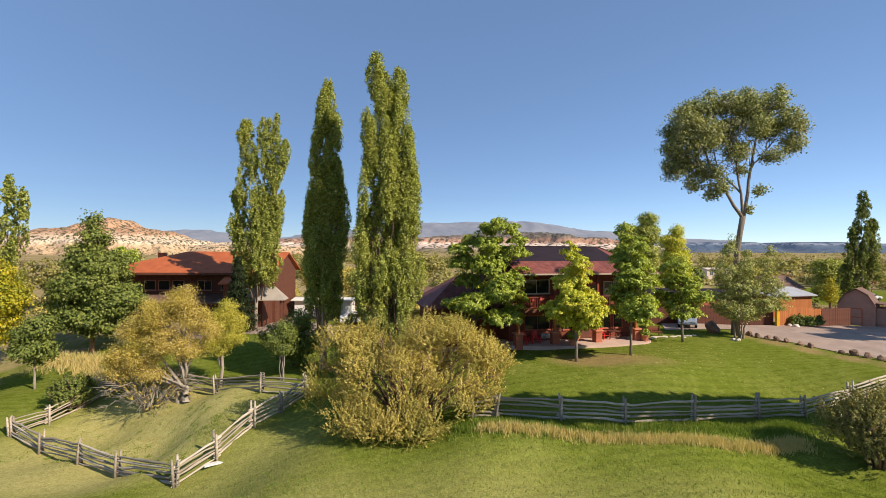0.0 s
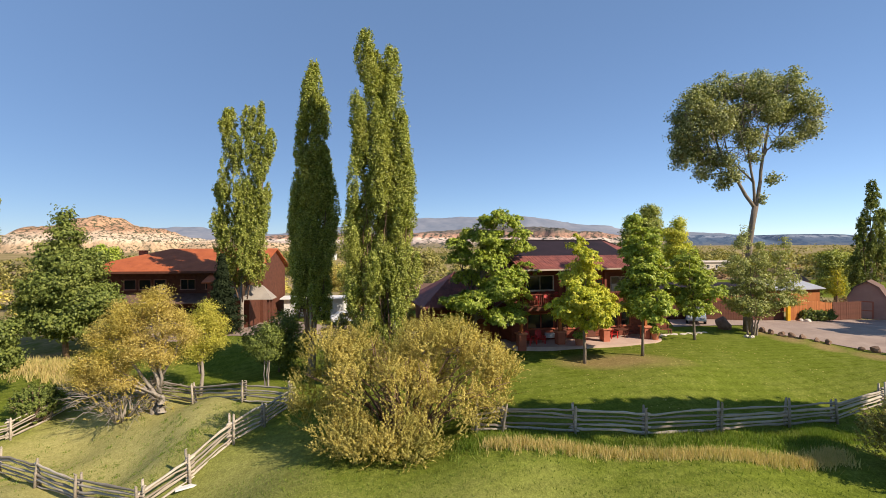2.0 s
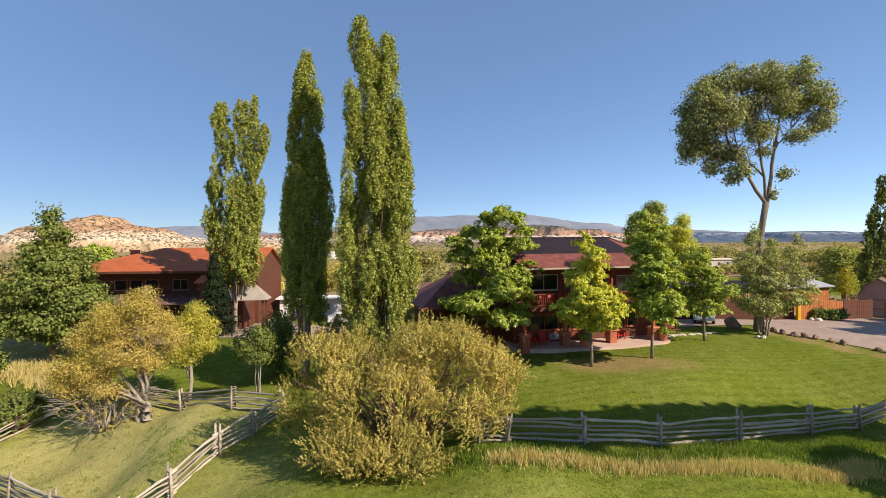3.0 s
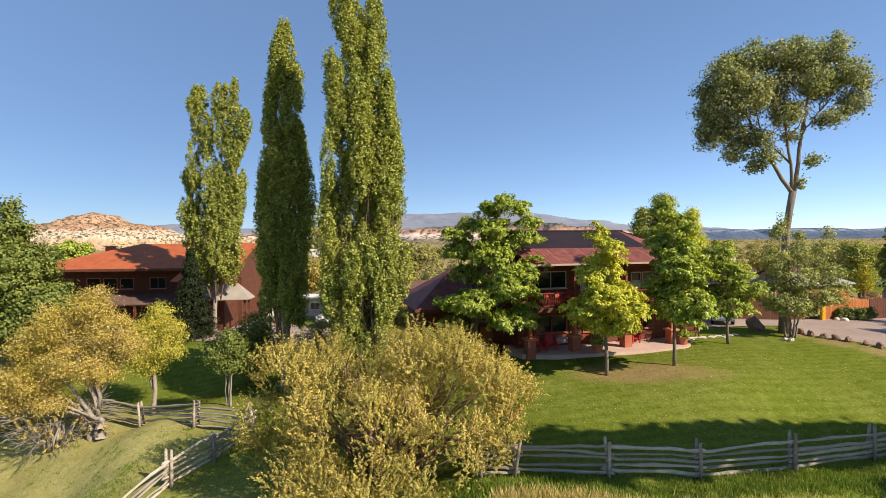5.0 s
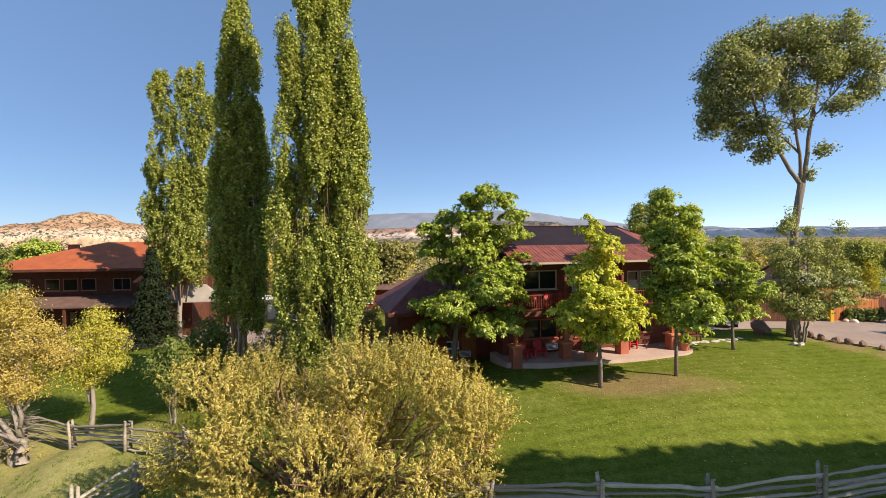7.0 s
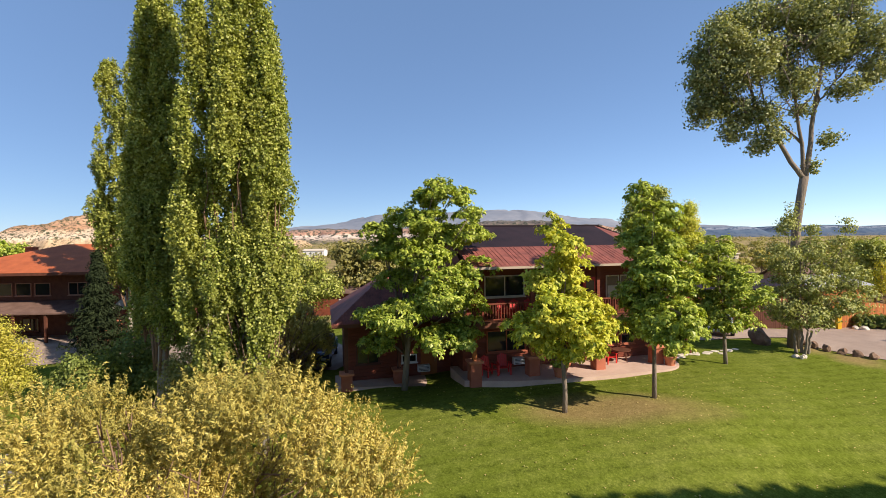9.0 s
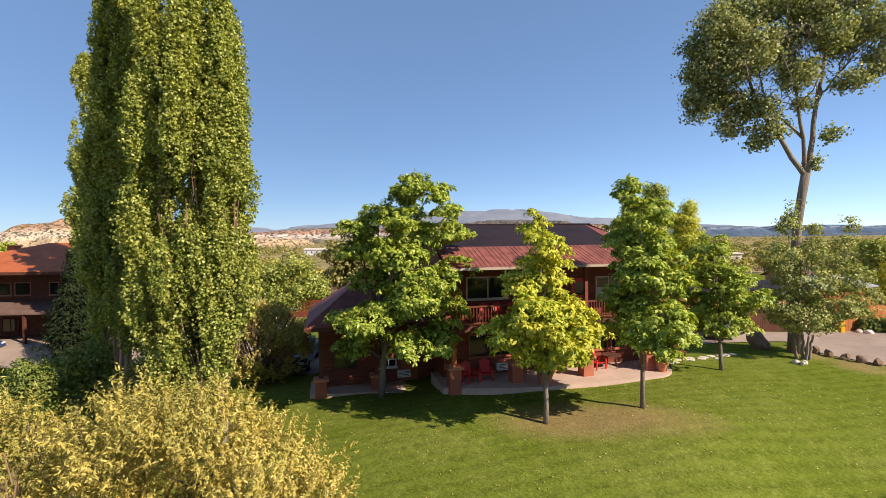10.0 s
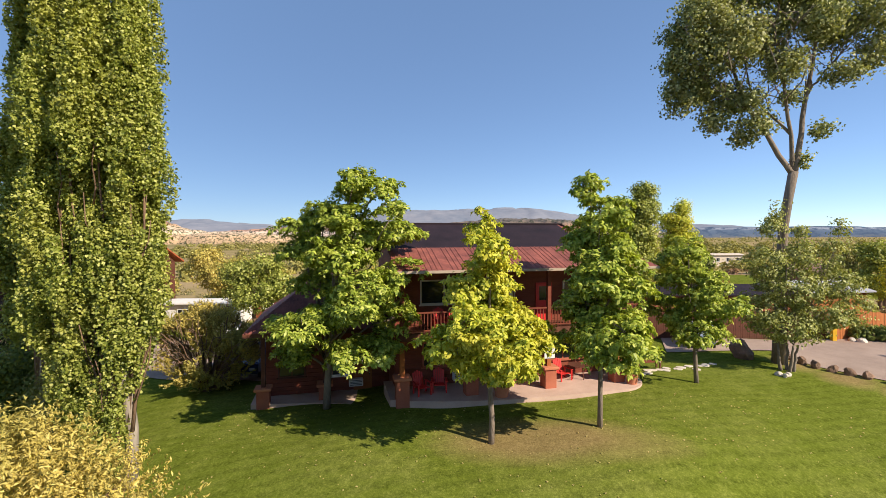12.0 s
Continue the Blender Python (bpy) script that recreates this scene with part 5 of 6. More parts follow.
def planter(x, y, z, r, label, seed, flowers=True):
    rng = np.random.default_rng(seed)
    p = HOUSE @ Vector((x, y, z))
    e = thing("planter", tuple(p), label, "planter", "patio planters")
    prof = [(0.7, 0.0), (0.8, 0.25), (1.0, 0.5), (1.06, 0.55), (0.92, 0.55), (0.88, 0.46)]
    v, f = [], []
    for rr, zz in prof:
        for k in range(14):
            a = 2 * math.pi * k / 14
            v.append((r * rr * math.cos(a), r * rr * math.sin(a), zz))
    for i in range(len(prof) - 1):
        for k in range(14):
            f.append((i * 14 + k, i * 14 + (k + 1) % 14, (i + 1) * 14 + (k + 1) % 14, (i + 1) * 14 + k))
    f.append(tuple(range(5 * 14, 6 * 14)))
    child("pot", mesh_of("pot", v, f, M["adobe"], True), e)
    pts, out = lobe_points(rng, (0, 0, 0.75, r * 1.3, r * 1.3, 0.4), 130, 0.3)
    child("foliage", crown_mesh("foliage", rng, pts, out, 6, 0.07, 0.15, 0.08, M["leaf_ash"]), e)
    if flowers:
        pts, out = lobe_points(rng, (0, 0, 0.9, r * 1.1, r * 1.1, 0.3), 40, 0.8)
        child("blossom", crown_mesh("blossom", rng, pts, out, 3, 0.04, 0.08, 0.08, M["flower"]), e)


planter(5.2, -0.75, 1.42, 0.42, "round clay planter with green foliage and pink flowers", 71)
planter(6.6, 1.0, 1.42, 0.34, "small clay planter with green foliage", 72)


planter(12.4, -0.6, 1.42, 0.36, "red clay planter at the patio end", 73, False)
planter(13.9, 1.6, 1.25, 0.38, "red clay planter beside the path", 74)


def bench(x, y, turn):
    B = thing("garden_bench", (x, y, ground(x, y)), "dark red wooden garden bench under the tree", "bench", turn=turn)
    for i in range(3):
        part("seat_slat", boxed(-0.75, 0.75, -0.22 + i * 0.15, -0.09 + i * 0.15, 0.42, 0.45), M["siding"], B)
    for i in range(3):
        part("back_slat", boxed(-0.75, 0.75, 0.26, 0.29, 0.52 + i * 0.14, 0.63 + i * 0.14), M["siding"], B)
    for sx in (-0.66, 0.66):
        part("leg", boxed(sx - 0.04, sx + 0.04, -0.2, -0.12, 0, 0.42), M["dark_wood"], B)
        part("leg", boxed(sx - 0.04, sx + 0.04, 0.20, 0.28, 0, 0.95), M["dark_wood"], B)


bench(19.6, 46.4, 10)


def plank(x, y, turn):
    ob = part("plank", boxed(-0.7, 0.7, -0.16, 0.16, 0, 0.07, 0.01), M["white"], None)
    ob.matrix_basis = pose(x, y, ground(x, y) + 0.02, 0, 0, turn)
    tagged(ob, "pale board lying in the grass beside the fence", "plank")


plank(-11.2, 24.8, 40)


def flagstones():
    rng = np.random.default_rng(77)
    F = thing("stone_path", (18.6, 45.0, ground(18.6, 45.0)), "path of flat pale stones from patio to driveway", "path")
    for i in range(16):
        x, y = 0.1 + i * 0.36 + rng.normal(0, 0.1), 0.2 + i * 0.2 + rng.normal(0, 0.25)
        v = [(0.26 * math.cos(a) * rng.uniform(0.75, 1.2), 0.2 * math.sin(a) * rng.uniform(0.75, 1.2), 0) for a in np.linspace(0, 5.4, 7)]
        me = part("flagstone", prism(bmesh.new(), v, (0, 0, 0.05), (0, 0, -0.06)), M["pale_stone"], F)
        me.matrix_basis = pose(x, y, ground(18.6 + x, 45.0 + y) - ground(18.6, 45.0))


flagstones()


def patio_table(x, y, z):
    p = HOUSE @ Vector((x, y, z))
    e = thing("patio_table", tuple(p), "dark round metal patio table on the slab", "table")
    v, f = [], []
    tube(v, f, [(0, 0, 0.70), (0, 0, 0.735)], [0.55, 0.55], 20)
    child("tabletop", mesh_of("tabletop", v, f, M["dark_wood"]), e)
    for k in range(4):
        a = k * math.pi / 2 + 0.6
        v, f = [], []
        tube(v, f, [(0.4 * math.cos(a), 0.4 * math.sin(a), 0), (0.3 * math.cos(a), 0.3 * math.sin(a), 0.7)], [0.025, 0.025], 6)
        child("leg", mesh_of("leg", v, f, M["dark_wood"]), e)


patio_table(10.2, 0.9, 1.42)


# ---- lodge and its yard ----
def lodge():
    L = thing("lodge", (-44.5, 57.0, 0), "long two-storey dark red lodge with rust-red roof", "house", turn=6)
    W, D, Z0, EV, RG = 21.0, 9.0, -0.6, 6.4, 9.0
    part("wall", boxed(0, W, 0, D, Z0, EV), M["dark_wood"], L)
    log_courses("log_siding", L, 0, W, 0, 3.6, EV - 0.1, M["dark_wood"])
    e0, e1 = -1.3, W + 0.4
    ov = -2.5
    part("roof_front", slab(bmesh.new(), [Vector((e0, ov, EV)), Vector((e1, ov, EV)), Vector((e1, D / 2, RG)), Vector((7.5, D / 2, RG))], 0.16), M["roof_orange"], L)
    part("roof_back", slab(bmesh.new(), [Vector((e0, D + 1.2, EV)), Vector((7.5, D / 2, RG)), Vector((e1, D / 2, RG)), Vector((e1, D + 1.2, EV))], 0.16), M["roof_orange"], L)
    part("roof_hip", slab(bmesh.new(), [Vector((e0, D + 1.2, EV)), Vector((e0, ov, EV)), Vector((7.5, D / 2, RG))], 0.16), M["roof_orange"], L)
    part("gable", prism(bmesh.new(), [(W, 0, EV), (W, D, EV), (W, D / 2, RG - 0.2)], (-0.2, 0, -0.05), (0, 0, -0.05)), M["dark_wood"], L)
    part("chimney", boxed(3.5, 4.3, D / 2 - 0.4, D / 2 + 0.4, 7.0, 8.7, 0.03), M["stucco"], L, "brick chimney")
    part("chimney_cap", boxed(3.4, 4.4, D / 2 - 0.5, D / 2 + 0.5, 8.7, 8.8), M["adobe"], L)
    part("fascia", boxed(e0, e1, ov - 0.05, ov, EV - 0.28, EV - 0.02), M["dark_wood"], L)
    # lower veranda roof and posts
    part("veranda_roof", slab(bmesh.new(), [Vector((-0.8, -3.2, 2.7)), Vector((15.4, -3.2, 2.7)), Vector((15.4, -0.02, 3.5)), Vector((-0.8, -0.02, 3.5))], 0.12), M["roof_brown"], L, "brown veranda roof")
    for x in np.arange(-0.5, 15.4, 2.9):
        part("veranda_post", boxed(x - 0.1, x + 0.1, -3.1, -2.9, -1.4, 2.65), M["dark_wood"], L)
    for x, w, n in ((1.6, 1.2, 1), (4.2, 1.5, 1), (6.0, 1.5, 1), (7.8, 1.5, 1), (11.0, 1.8, 2), (14.0, 1.2, 1)):
        window(L, x, -0.04, 4.0, w, 1.25, n, "shed_pink")
    for x in (2.0, 6.5, 11.5):
        window(L, x, -0.04, 0.5, 1.6, 1.3, 2, "dark_wood")
    # right-hand cross wing, sunlit; its dark wall colour stands in for shade
    part("wall", boxed(16.0, 20.6, -3.6, 0.0, Z0, 5.2), M["dark_wood"], L)
    part("roof_front", slab(bmesh.new(), [Vector((15.5, -4.3, 5.2)), Vector((21.1, -4.3, 5.2)), Vector((21.1, 0.6, 7.0)), Vector((15.5, 0.6, 7.0))], 0.14), M["roof_orange"], L)
    part("wing_wall", boxed(15.9, 20.7, -3.7, -3.61, 2.6, 5.15), M["siding"], L, "red-brown boarded upper wall")
    window(L, 18.4, -3.74, 3.2, 0.8, 1.4, 1, "white")
    window(L, 16.8, -3.64, 0.4, 1.4, 1.3, 2, "dark_wood")
    return L


lodge()


def canopy():
    """Grey hipped shelter in front of the lodge."""
    C = thing("shelter", (-22.7, 54.3, ground(-22.7, 54.3)), "open shelter with a grey-tan hipped roof", "shelter", turn=10)
    z0, z1, w, d = 3.5, 5.0, 2.5, 1.1
    apex = [(-1.2, 0, z1), (1.2, 0, z1)]
    c = [(-w, -d, z0), (w, -d, z0), (w, d, z0), (-w, d, z0)]
    for q in ([c[0], c[1], apex[1], apex[0]], [c[1], c[2], apex[1]], [c[2], c[3], apex[0], apex[1]], [c[3], c[0], apex[0]]):
        part("roof_panel", slab(bmesh.new(), [Vector(p) for p in q], 0.08), M["canvas"], C)
    for x in (-w + 0.5, w - 0.5):
        for y in (-d + 0.4, d - 0.4):
            part("post", boxed(x - 0.1, x + 0.1, y - 0.1, y + 0.1, 0, z0 + 0.15), M["dark_wood"], C)


canopy()


def low_wall(name, a, b, h, t, mat, label, cap=None):
    ax, ay = a
    bx, by = b
    L = math.hypot(bx - ax, by - ay)
    e = thing(name, (ax, ay, min(ground(ax, ay), ground(bx, by))), label, "wall", turn=math.degrees(math.atan2(by - ay, bx - ax)))
    part("wall_body", boxed(0, L, -t / 2, t / 2, -0.5, h, 0.02), M[mat], e)
    if cap:
        part("coping", boxed(-0.05, L + 0.05, -t / 2 - 0.06, t / 2 + 0.06, h, h + 0.1, 0.01), M[cap], e)
    return e


low_wall("adobe_wall", (-25.9, 53.4), (-23.5, 53.0), 2.6, 0.35, "adobe", "sunlit orange adobe wall beside the shelter", "adobe")


# ---- right-hand buildings ----
def board_fence(a, b, h, n, label, mat="cedar", group="board fences"):
    """Upright boards, each a piece, along a line."""
    ax, ay = a
    bx, by = b
    L = math.hypot(bx - ax, by - ay)
    e = thing("board_fence", (ax, ay, 0), label, "fence", group, turn=math.degrees(math.atan2(by - ay, bx - ax)))
    rng = np.random.default_rng(int(L * 100))
    w = L / n
    me = mesh_of("board", *box_mesh(0.008, w - 0.008, -0.02, 0.02, 0, h), M[mat])
    for i in range(n):
        x, y = ax + (bx - ax) * i / n, ay + (by - ay) * i / n
        child("board", me, e, m=pose(i * w, rng.normal(0, 0.006), ground(x, y) - 0.05) @ Matrix.Diagonal((1, 1, rng.uniform(0.98, 1.02), 1)))
    for z in (0.4, h - 0.35):
        zz = min(ground(ax, ay), ground(bx, by))
        part("back_rail", boxed(0, L, 0.022, 0.09, zz + z, zz + z + 0.09), M["dark_wood"], e)


board_fence((37.0, 56.2), (44.0, 59.4), 2.1, 44, "sunlit orange cedar board fence beside the driveway")
board_fence((44.1, 59.45), (49.0, 61.6), 2.2, 30, "dark brown board fence next to the shed", "dark_wood")
# dark boards here: the shade over this stretch is put into the colour
board_fence((22.3, 55.6), (36.8, 56.6), 2.2, 80, "red-brown board fence behind the driveway, darkened in colour for shade", "dark_wood")


def sign_post():
    x, y = 36.9, 56.05
    e = thing("gate_post", (x, y, ground(x, y)), "yellow painted corner post of the board fence", "post")
    part("post", boxed(-0.16, 0.16, -0.16, 0.16, -0.2, 2.3, 0.02), M["yellow"], e)
    part("cap", boxed(-0.2, 0.2, -0.2, 0.2, 2.3, 2.38, 0.01), M["cedar"], e)


sign_post()


def gambrel_shed():
    x, y = 50.3, 62.4
    S = thing("garden_shed", (x, y, ground(x, y) - 0.1), "pinkish-brown barn-shaped shed with dark gambrel roof", "shed", turn=-46)
    w, d, e = 1.8, 3.4, 2.6
    prof = [(-w, e), (-w * 0.62, e + 1.3), (0, e + 2.0), (w * 0.62, e + 1.3), (w, e)]
    part("wall", prism(bmesh.new(), [(-w, 0, 0), (w, 0, 0), (w, 0, e), (w * 0.62, 0, e + 1.25), (0, 0, e + 1.94), (-w * 0.62, 0, e + 1.25), (-w, 0, e)], (0, 0, 0), (0, d, 0)), M["shed_pink"], S)
    for (x0, z0), (x1, z1) in zip(prof, prof[1:]):
        part("roof_panel", slab(bmesh.new(), [Vector((x0, -0.25, z0 + 0.08)), Vector((x1, -0.25, z1 + 0.08)), Vector((x1, d + 0.2, z1 + 0.08)), Vector((x0, d + 0.2, z0 + 0.08))], 0.08), M["roof_brown"], S)
    dr = part("door", boxed(-0.55, 0.55, -0.05, -0.005, 0.05, 2.1), M["shed_pink"], S)
    for x0, x1, z0, z1 in ((-0.62, -0.5, 0, 2.2), (0.5, 0.62, 0, 2.2), (-0.5, 0.5, 2.08, 2.2), (-0.5, 0.5, 1.0, 1.12), (-0.5, 0.5, 0, 0.12)):
        part("door_trim", boxed(x0, x1, -0.09, -0.052, z0, z1), M["stucco"], dr, "dark red trim board")
    part("lean_to", boxed(w + 0.02, w + 3.6, 0.6, d, 0, 2.3), M["shed_pink"], S)
    part("lean_to_roof", slab(bmesh.new(), [Vector((w + 0.02, 0.2, 2.95)), Vector((w + 3.9, 0.2, 2.5)), Vector((w + 3.9, d + 0.2, 2.5)), Vector((w + 0.02, d + 0.2, 2.95))], 0.1), M["roof_brown"], S)


gambrel_shed()


def outbuilding(at, size, z, roof_h, label, wall, roof, turn=0.0, windows=0):
    x, y = at
    w, d = size
    B = thing("outbuilding", (x, y, ground(x, y) - 0.1), label, "building", turn=turn)
    part("wall", boxed(0, w, 0, d, 0, z), M[wall], B)
    part("roof_front", slab(bmesh.new(), [Vector((-0.4, -0.5, z)), Vector((w + 0.4, -0.5, z)), Vector((w + 0.4, d / 2, z + roof_h)), Vector((-0.4, d / 2, z + roof_h))], 0.12), M[roof], B)
    part("roof_back", slab(bmesh.new(), [Vector((-0.4, d + 0.5, z)), Vector((-0.4, d / 2, z + roof_h)), Vector((w + 0.4, d / 2, z + roof_h)), Vector((w + 0.4, d + 0.5, z))], 0.12), M[roof], B)
    for sx in (0, w - 0.15):
        part("gable", prism(bmesh.new(), [(sx, 0, z), (sx, d, z), (sx, d / 2, z + roof_h - 0.14)], (0, 0, -0.02), (0.15, 0, -0.02)), M[wall], B)
    for i in range(windows):
        window(B, w * (i + 0.5) / windows - 0.6, -0.03, z * 0.4, 1.2, z * 0.35, 2, "white")
    return B


outbuilding((23.5, 58.5), (12.5, 7.0), 3.3, 0.5, "long low orange-brown garage with a flat dark roof", "stucco", "roof_dark", 3)
outbuilding((42.0, 66.0), (7.5, 6.5), 3.0, 0.9, "low shed with a grey metal roof behind the board fence", "cedar", "roof_grey", 18)
outbuilding((51.0, 80.0), (6.5, 6.0), 3.4, 2.0, "building with a red-brown pitched roof", "shed_pink", "roof_brown", 20, 2)
outbuilding((92.5, 187.0), (11.0, 5.0), 4.0, 0.5, "far pale trailer house with a flat roof", "cream", "cream", 8, 3)
outbuilding((-16.0, 68.0), (14.0, 6.0), 3.0, 0.8, "low red-brown building behind the yard", "siding", "roof_brown", 4, 3)
outbuilding((-112.0, 330.0), (15.0, 8.0), 4.2, 1.2, "far white farmhouse among trees", "white", "cream", 0, 4)
outbuilding((-23.0, 64.0), (8.0, 3.0), 2.6, 0.2, "long white camper trailer behind the yard", "white", "white", 6, 2)


# ---- vehicles ----
def vehicle(at, turn, paint, label, category, truck=False):
    x, y = at
    V = thing("parked_" + category.split()[-1], (x, y, ground(x, y) + 0.05), label, category, "parked vehicles", turn=turn)
    L, W = (5.4, 1.95) if truck else (4.6, 1.8)
    if truck:
        side = [(0, 0.45), (0, 1.15), (0.25, 1.2), (1.9, 1.22), (2.0, 1.85), (2.3, 1.9), (3.3, 1.9), (3.9, 1.25), (5.2, 1.1), (5.4, 0.9), (5.4, 0.45)]
    else:
        side = [(0, 0.4), (0.02, 0.95), (0.4, 1.02), (1.0, 1.45), (2.6, 1.48), (3.3, 1.0), (4.4, 0.88), (4.6, 0.65), (4.6, 0.4)]
    bm = prism(bmesh.new(), [(px - L / 2, 0, pz) for px, pz in side], (0, -W / 2, 0), (0, W / 2, 0))
    bmesh.ops.bevel(bm, geom=bm.edges[:], offset=0.06, segments=2, affect='EDGES')
    part("body", bm, M[paint], V, smooth=False)
    g0, g1, gz0, gz1 = (2.15, 3.55, 1.28, 1.78) if truck else (0.95, 2.95, 1.02, 1.38)
    for s in (-1, 1):
        yy = sorted((s * (W / 2 - 0.01), s * (W / 2 + 0.012)))
        part("side_window", boxed(g0 - L / 2, (g0 + g1) / 2 - L / 2 - 0.04, yy[0], yy[1], gz0, gz1, 0.005), M["glass"], V)
        part("side_window", boxed((g0 + g1) / 2 - L / 2 + 0.04, g1 - L / 2 - 0.15, yy[0], yy[1], gz0, gz1, 0.005), M["glass"], V)
        for wx in (0.9, L - 0.95):
            v, f = [], []
            tube(v, f, [(wx - L / 2, s * (W / 2 - 0.2), 0.34), (wx - L / 2, s * (W / 2 + 0.03), 0.34)], [0.36, 0.36], 16)
            wh = child("wheel", mesh_of("wheel", v, f, M["rubber"]), V)
            v, f = [], []
            tube(v, f, [(wx - L / 2, s * (W / 2 + 0.031), 0.34), (wx - L / 2, s * (W / 2 + 0.045), 0.34)], [0.2, 0.19], 12)
            child("rim", mesh_of("rim", v, f, M["chrome"]), wh)
    part("windscreen", prism(bmesh.new(), [(g1 - L / 2 + 0.02, -W / 2 + 0.15, gz1 + 0.02), (g1 - L / 2 + 0.02, W / 2 - 0.15, gz1 + 0.02), (g1 - L / 2 + 0.42, W / 2 - 0.12, gz0), (g1 - L / 2 + 0.42, -W / 2 + 0.12, gz0)], (0, 0, 0.02), (0.03, 0, 0.05)), M["glass"], V)
    for s in (-0.62, 0.62):
        part("headlight", boxed(L / 2 - 0.06, L / 2 + 0.015, s - 0.17, s + 0.17, 0.68, 0.84, 0.01), M["white"], V)
    return V


vehicle((-4.9, 47.6), -80, "car_blue", "dark blue pickup truck parked behind the shrub", "pickup truck", True)
vehicle((26.0, 53.9), -113, "car_silver", "silver car parked beside the house", "car")
vehicle((-12.0, 57.0), 20, "car_white", "white car parked in the yard", "car")
vehicle((-36.5, 53.4), 10, "car_blue", "dark car parked under the lodge veranda", "car")
vehicle((92.0, 112.0), 15, "car_white", "white car far off beside the field", "car")


# ---- stones ----
def stone(x, y, size, seed, label, mat="stone", name="stone", group="edging stones", squash=0.7, lift=0.0):
    rng = np.random.default_rng(seed)
    bm = bmesh.new()
    bmesh.ops.create_icosphere(bm, subdivisions=2, radius=1.0)
    off = Vector(rng.uniform(0, 50, 3))
    faces = [Vector(unit(rng.normal(0, 1, 3))) for _ in range(9)]
    for v in bm.verts:
        for d in faces:
            over = v.co.dot(d) - 0.72
            if over > 0:
                v.co -= d * over
        k = 1 + 0.4 * noise.noise(v.co * 1.1 + off) + 0.16 * noise.noise(v.co * 3 + off)
        v.co = Vector((v.co.x * size * k, v.co.y * size * 0.8 * k, v.co.z * size * squash * k))
    ob = part(name, bm, M[mat], None)
    ob.matrix_basis = pose(x, y, ground(x, y) + size * squash * 0.45 + lift, 0, 0, rng.uniform(0, 360))
    tagged(ob, label, "stone", group)


srng = np.random.default_rng(81)
edge = [(29.3, 50.2), (29.5, 49.5), (29.7, 48.8), (30.1, 48.1), (30.6, 47.5), (31.1, 46.9), (31.7, 46.4), (32.4, 45.7), (33.0, 45.2), (34.5, 43.7), (35.1, 43.0), (35.5, 42.2), (35.9, 41.4), (36.4, 40.6), (36.9, 39.9)]
for i, (sx, sy) in enumerate(edge):
    stone(sx, sy, 0.27 + 0.15 * srng.random(), 820 + i, "brown boulder edging the driveway", squash=0.92)
stone(26.7, 49.9, 0.9, 843, "large rounded brown boulder beside the cottonwood", group="boulders", squash=0.9)
for i, (sx, sy) in enumerate([(26.8, 46.3), (27.3, 46.2), (27.0, 46.0)]):
    stone(sx, sy, 0.22, 850 + i, "pale rock in the grass by the shrub", "pale_stone", group="pale rocks")
for i, (sx, sy) in enumerate([(38.2, 56.0), (39.0, 56.2), (38.6, 55.6)]):
    stone(sx, sy, 0.35, 860 + i, "pale rock in the bed beside the board fence", "pale_stone", group="pale rocks")
willow_bush((40.4, 56.6), "low green plants along the board fence", (2.2, 0.8, 0.9), 500, "leaf_maple", 865, (0.3, 0.12), 14, "garden_plant")


# ---- grasses ----
def grass_stuff(name, spots, h, w, mat, label, seed):
    rng = np.random.default_rng(seed)
    n = len(spots)
    z = np.array([ground(x, y) for x, y in spots])
    p = np.concatenate([spots, z[:, None]], 1)
    th = rng.uniform(0, 6.28, n)
    side = np.stack([np.cos(th), np.sin(th), np.zeros(n)], 1)
    hh = h * rng.uniform(0.5, 1.25, (n, 1))
    ww = w * rng.uniform(0.6, 1.4, (n, 1))
    tip = p + np.concatenate([rng.normal(0, 0.25, (n, 2)) * hh, hh], 1)
    mid = (p + tip) / 2
    quads = np.stack([p - side * ww * 0.5, p + side * ww * 0.5, mid * 0.35 + tip * 0.65 + side * ww * 0.35, tip], 1)
    ob = new(name, quads_mesh(name, quads, M[mat]))
    tagged(ob, label, "grass", kind="stuff")


def band(rng, n, pts, half):
    """Random spots along a line of points."""
    pts = np.array(pts, float)
    k = rng.integers(0, len(pts) - 1, n)
    s = rng.uniform(0, 1, (n, 1))
    base = pts[k] * (1 - s) + pts[k + 1] * s
    # blades stand in clumps of about thirty
    seat = base[rng.integers(0, n, n // 30)] + rng.normal(0, 1, (n // 30, 2)) * np.array([0.3, half])
    own = rng.integers(0, n // 30, n)
    return np.where(rng.uniform(0, 1, (n, 1)) < 0.7, seat[own] + rng.normal(0, 0.13, (n, 2)), base + rng.normal(0, 1, (n, 2)) * np.array([0.25, half]))


grng = np.random.default_rng(91)
grass_stuff("dry_grass", band(grng, 13000, [(3.0, 24.0), (5.5, 24.1), (9, 24.3), (13, 24.7), (17, 25.3), (19.5, 26.2)], 0.22), 0.3, 0.02, "straw", "strip of tall dry yellow grass in front of the fence", 92)
grass_stuff("ditch_grass", band(grng, 20000, [(1.5, 24.4), (7, 24.8), (13, 26.2), (19, 27.8), (23, 29.6)], 0.5), 0.2, 0.025, "blade", "rough green grass under the rail fence", 93)
grass_stuff("tall_grass", band(grng, 7000, [(-40, 43.5), (-36, 43.2), (-32, 41.5), (-29, 39.5)], 0.9), 0.8, 0.05, "straw", "tall tan grass behind the pen", 94)
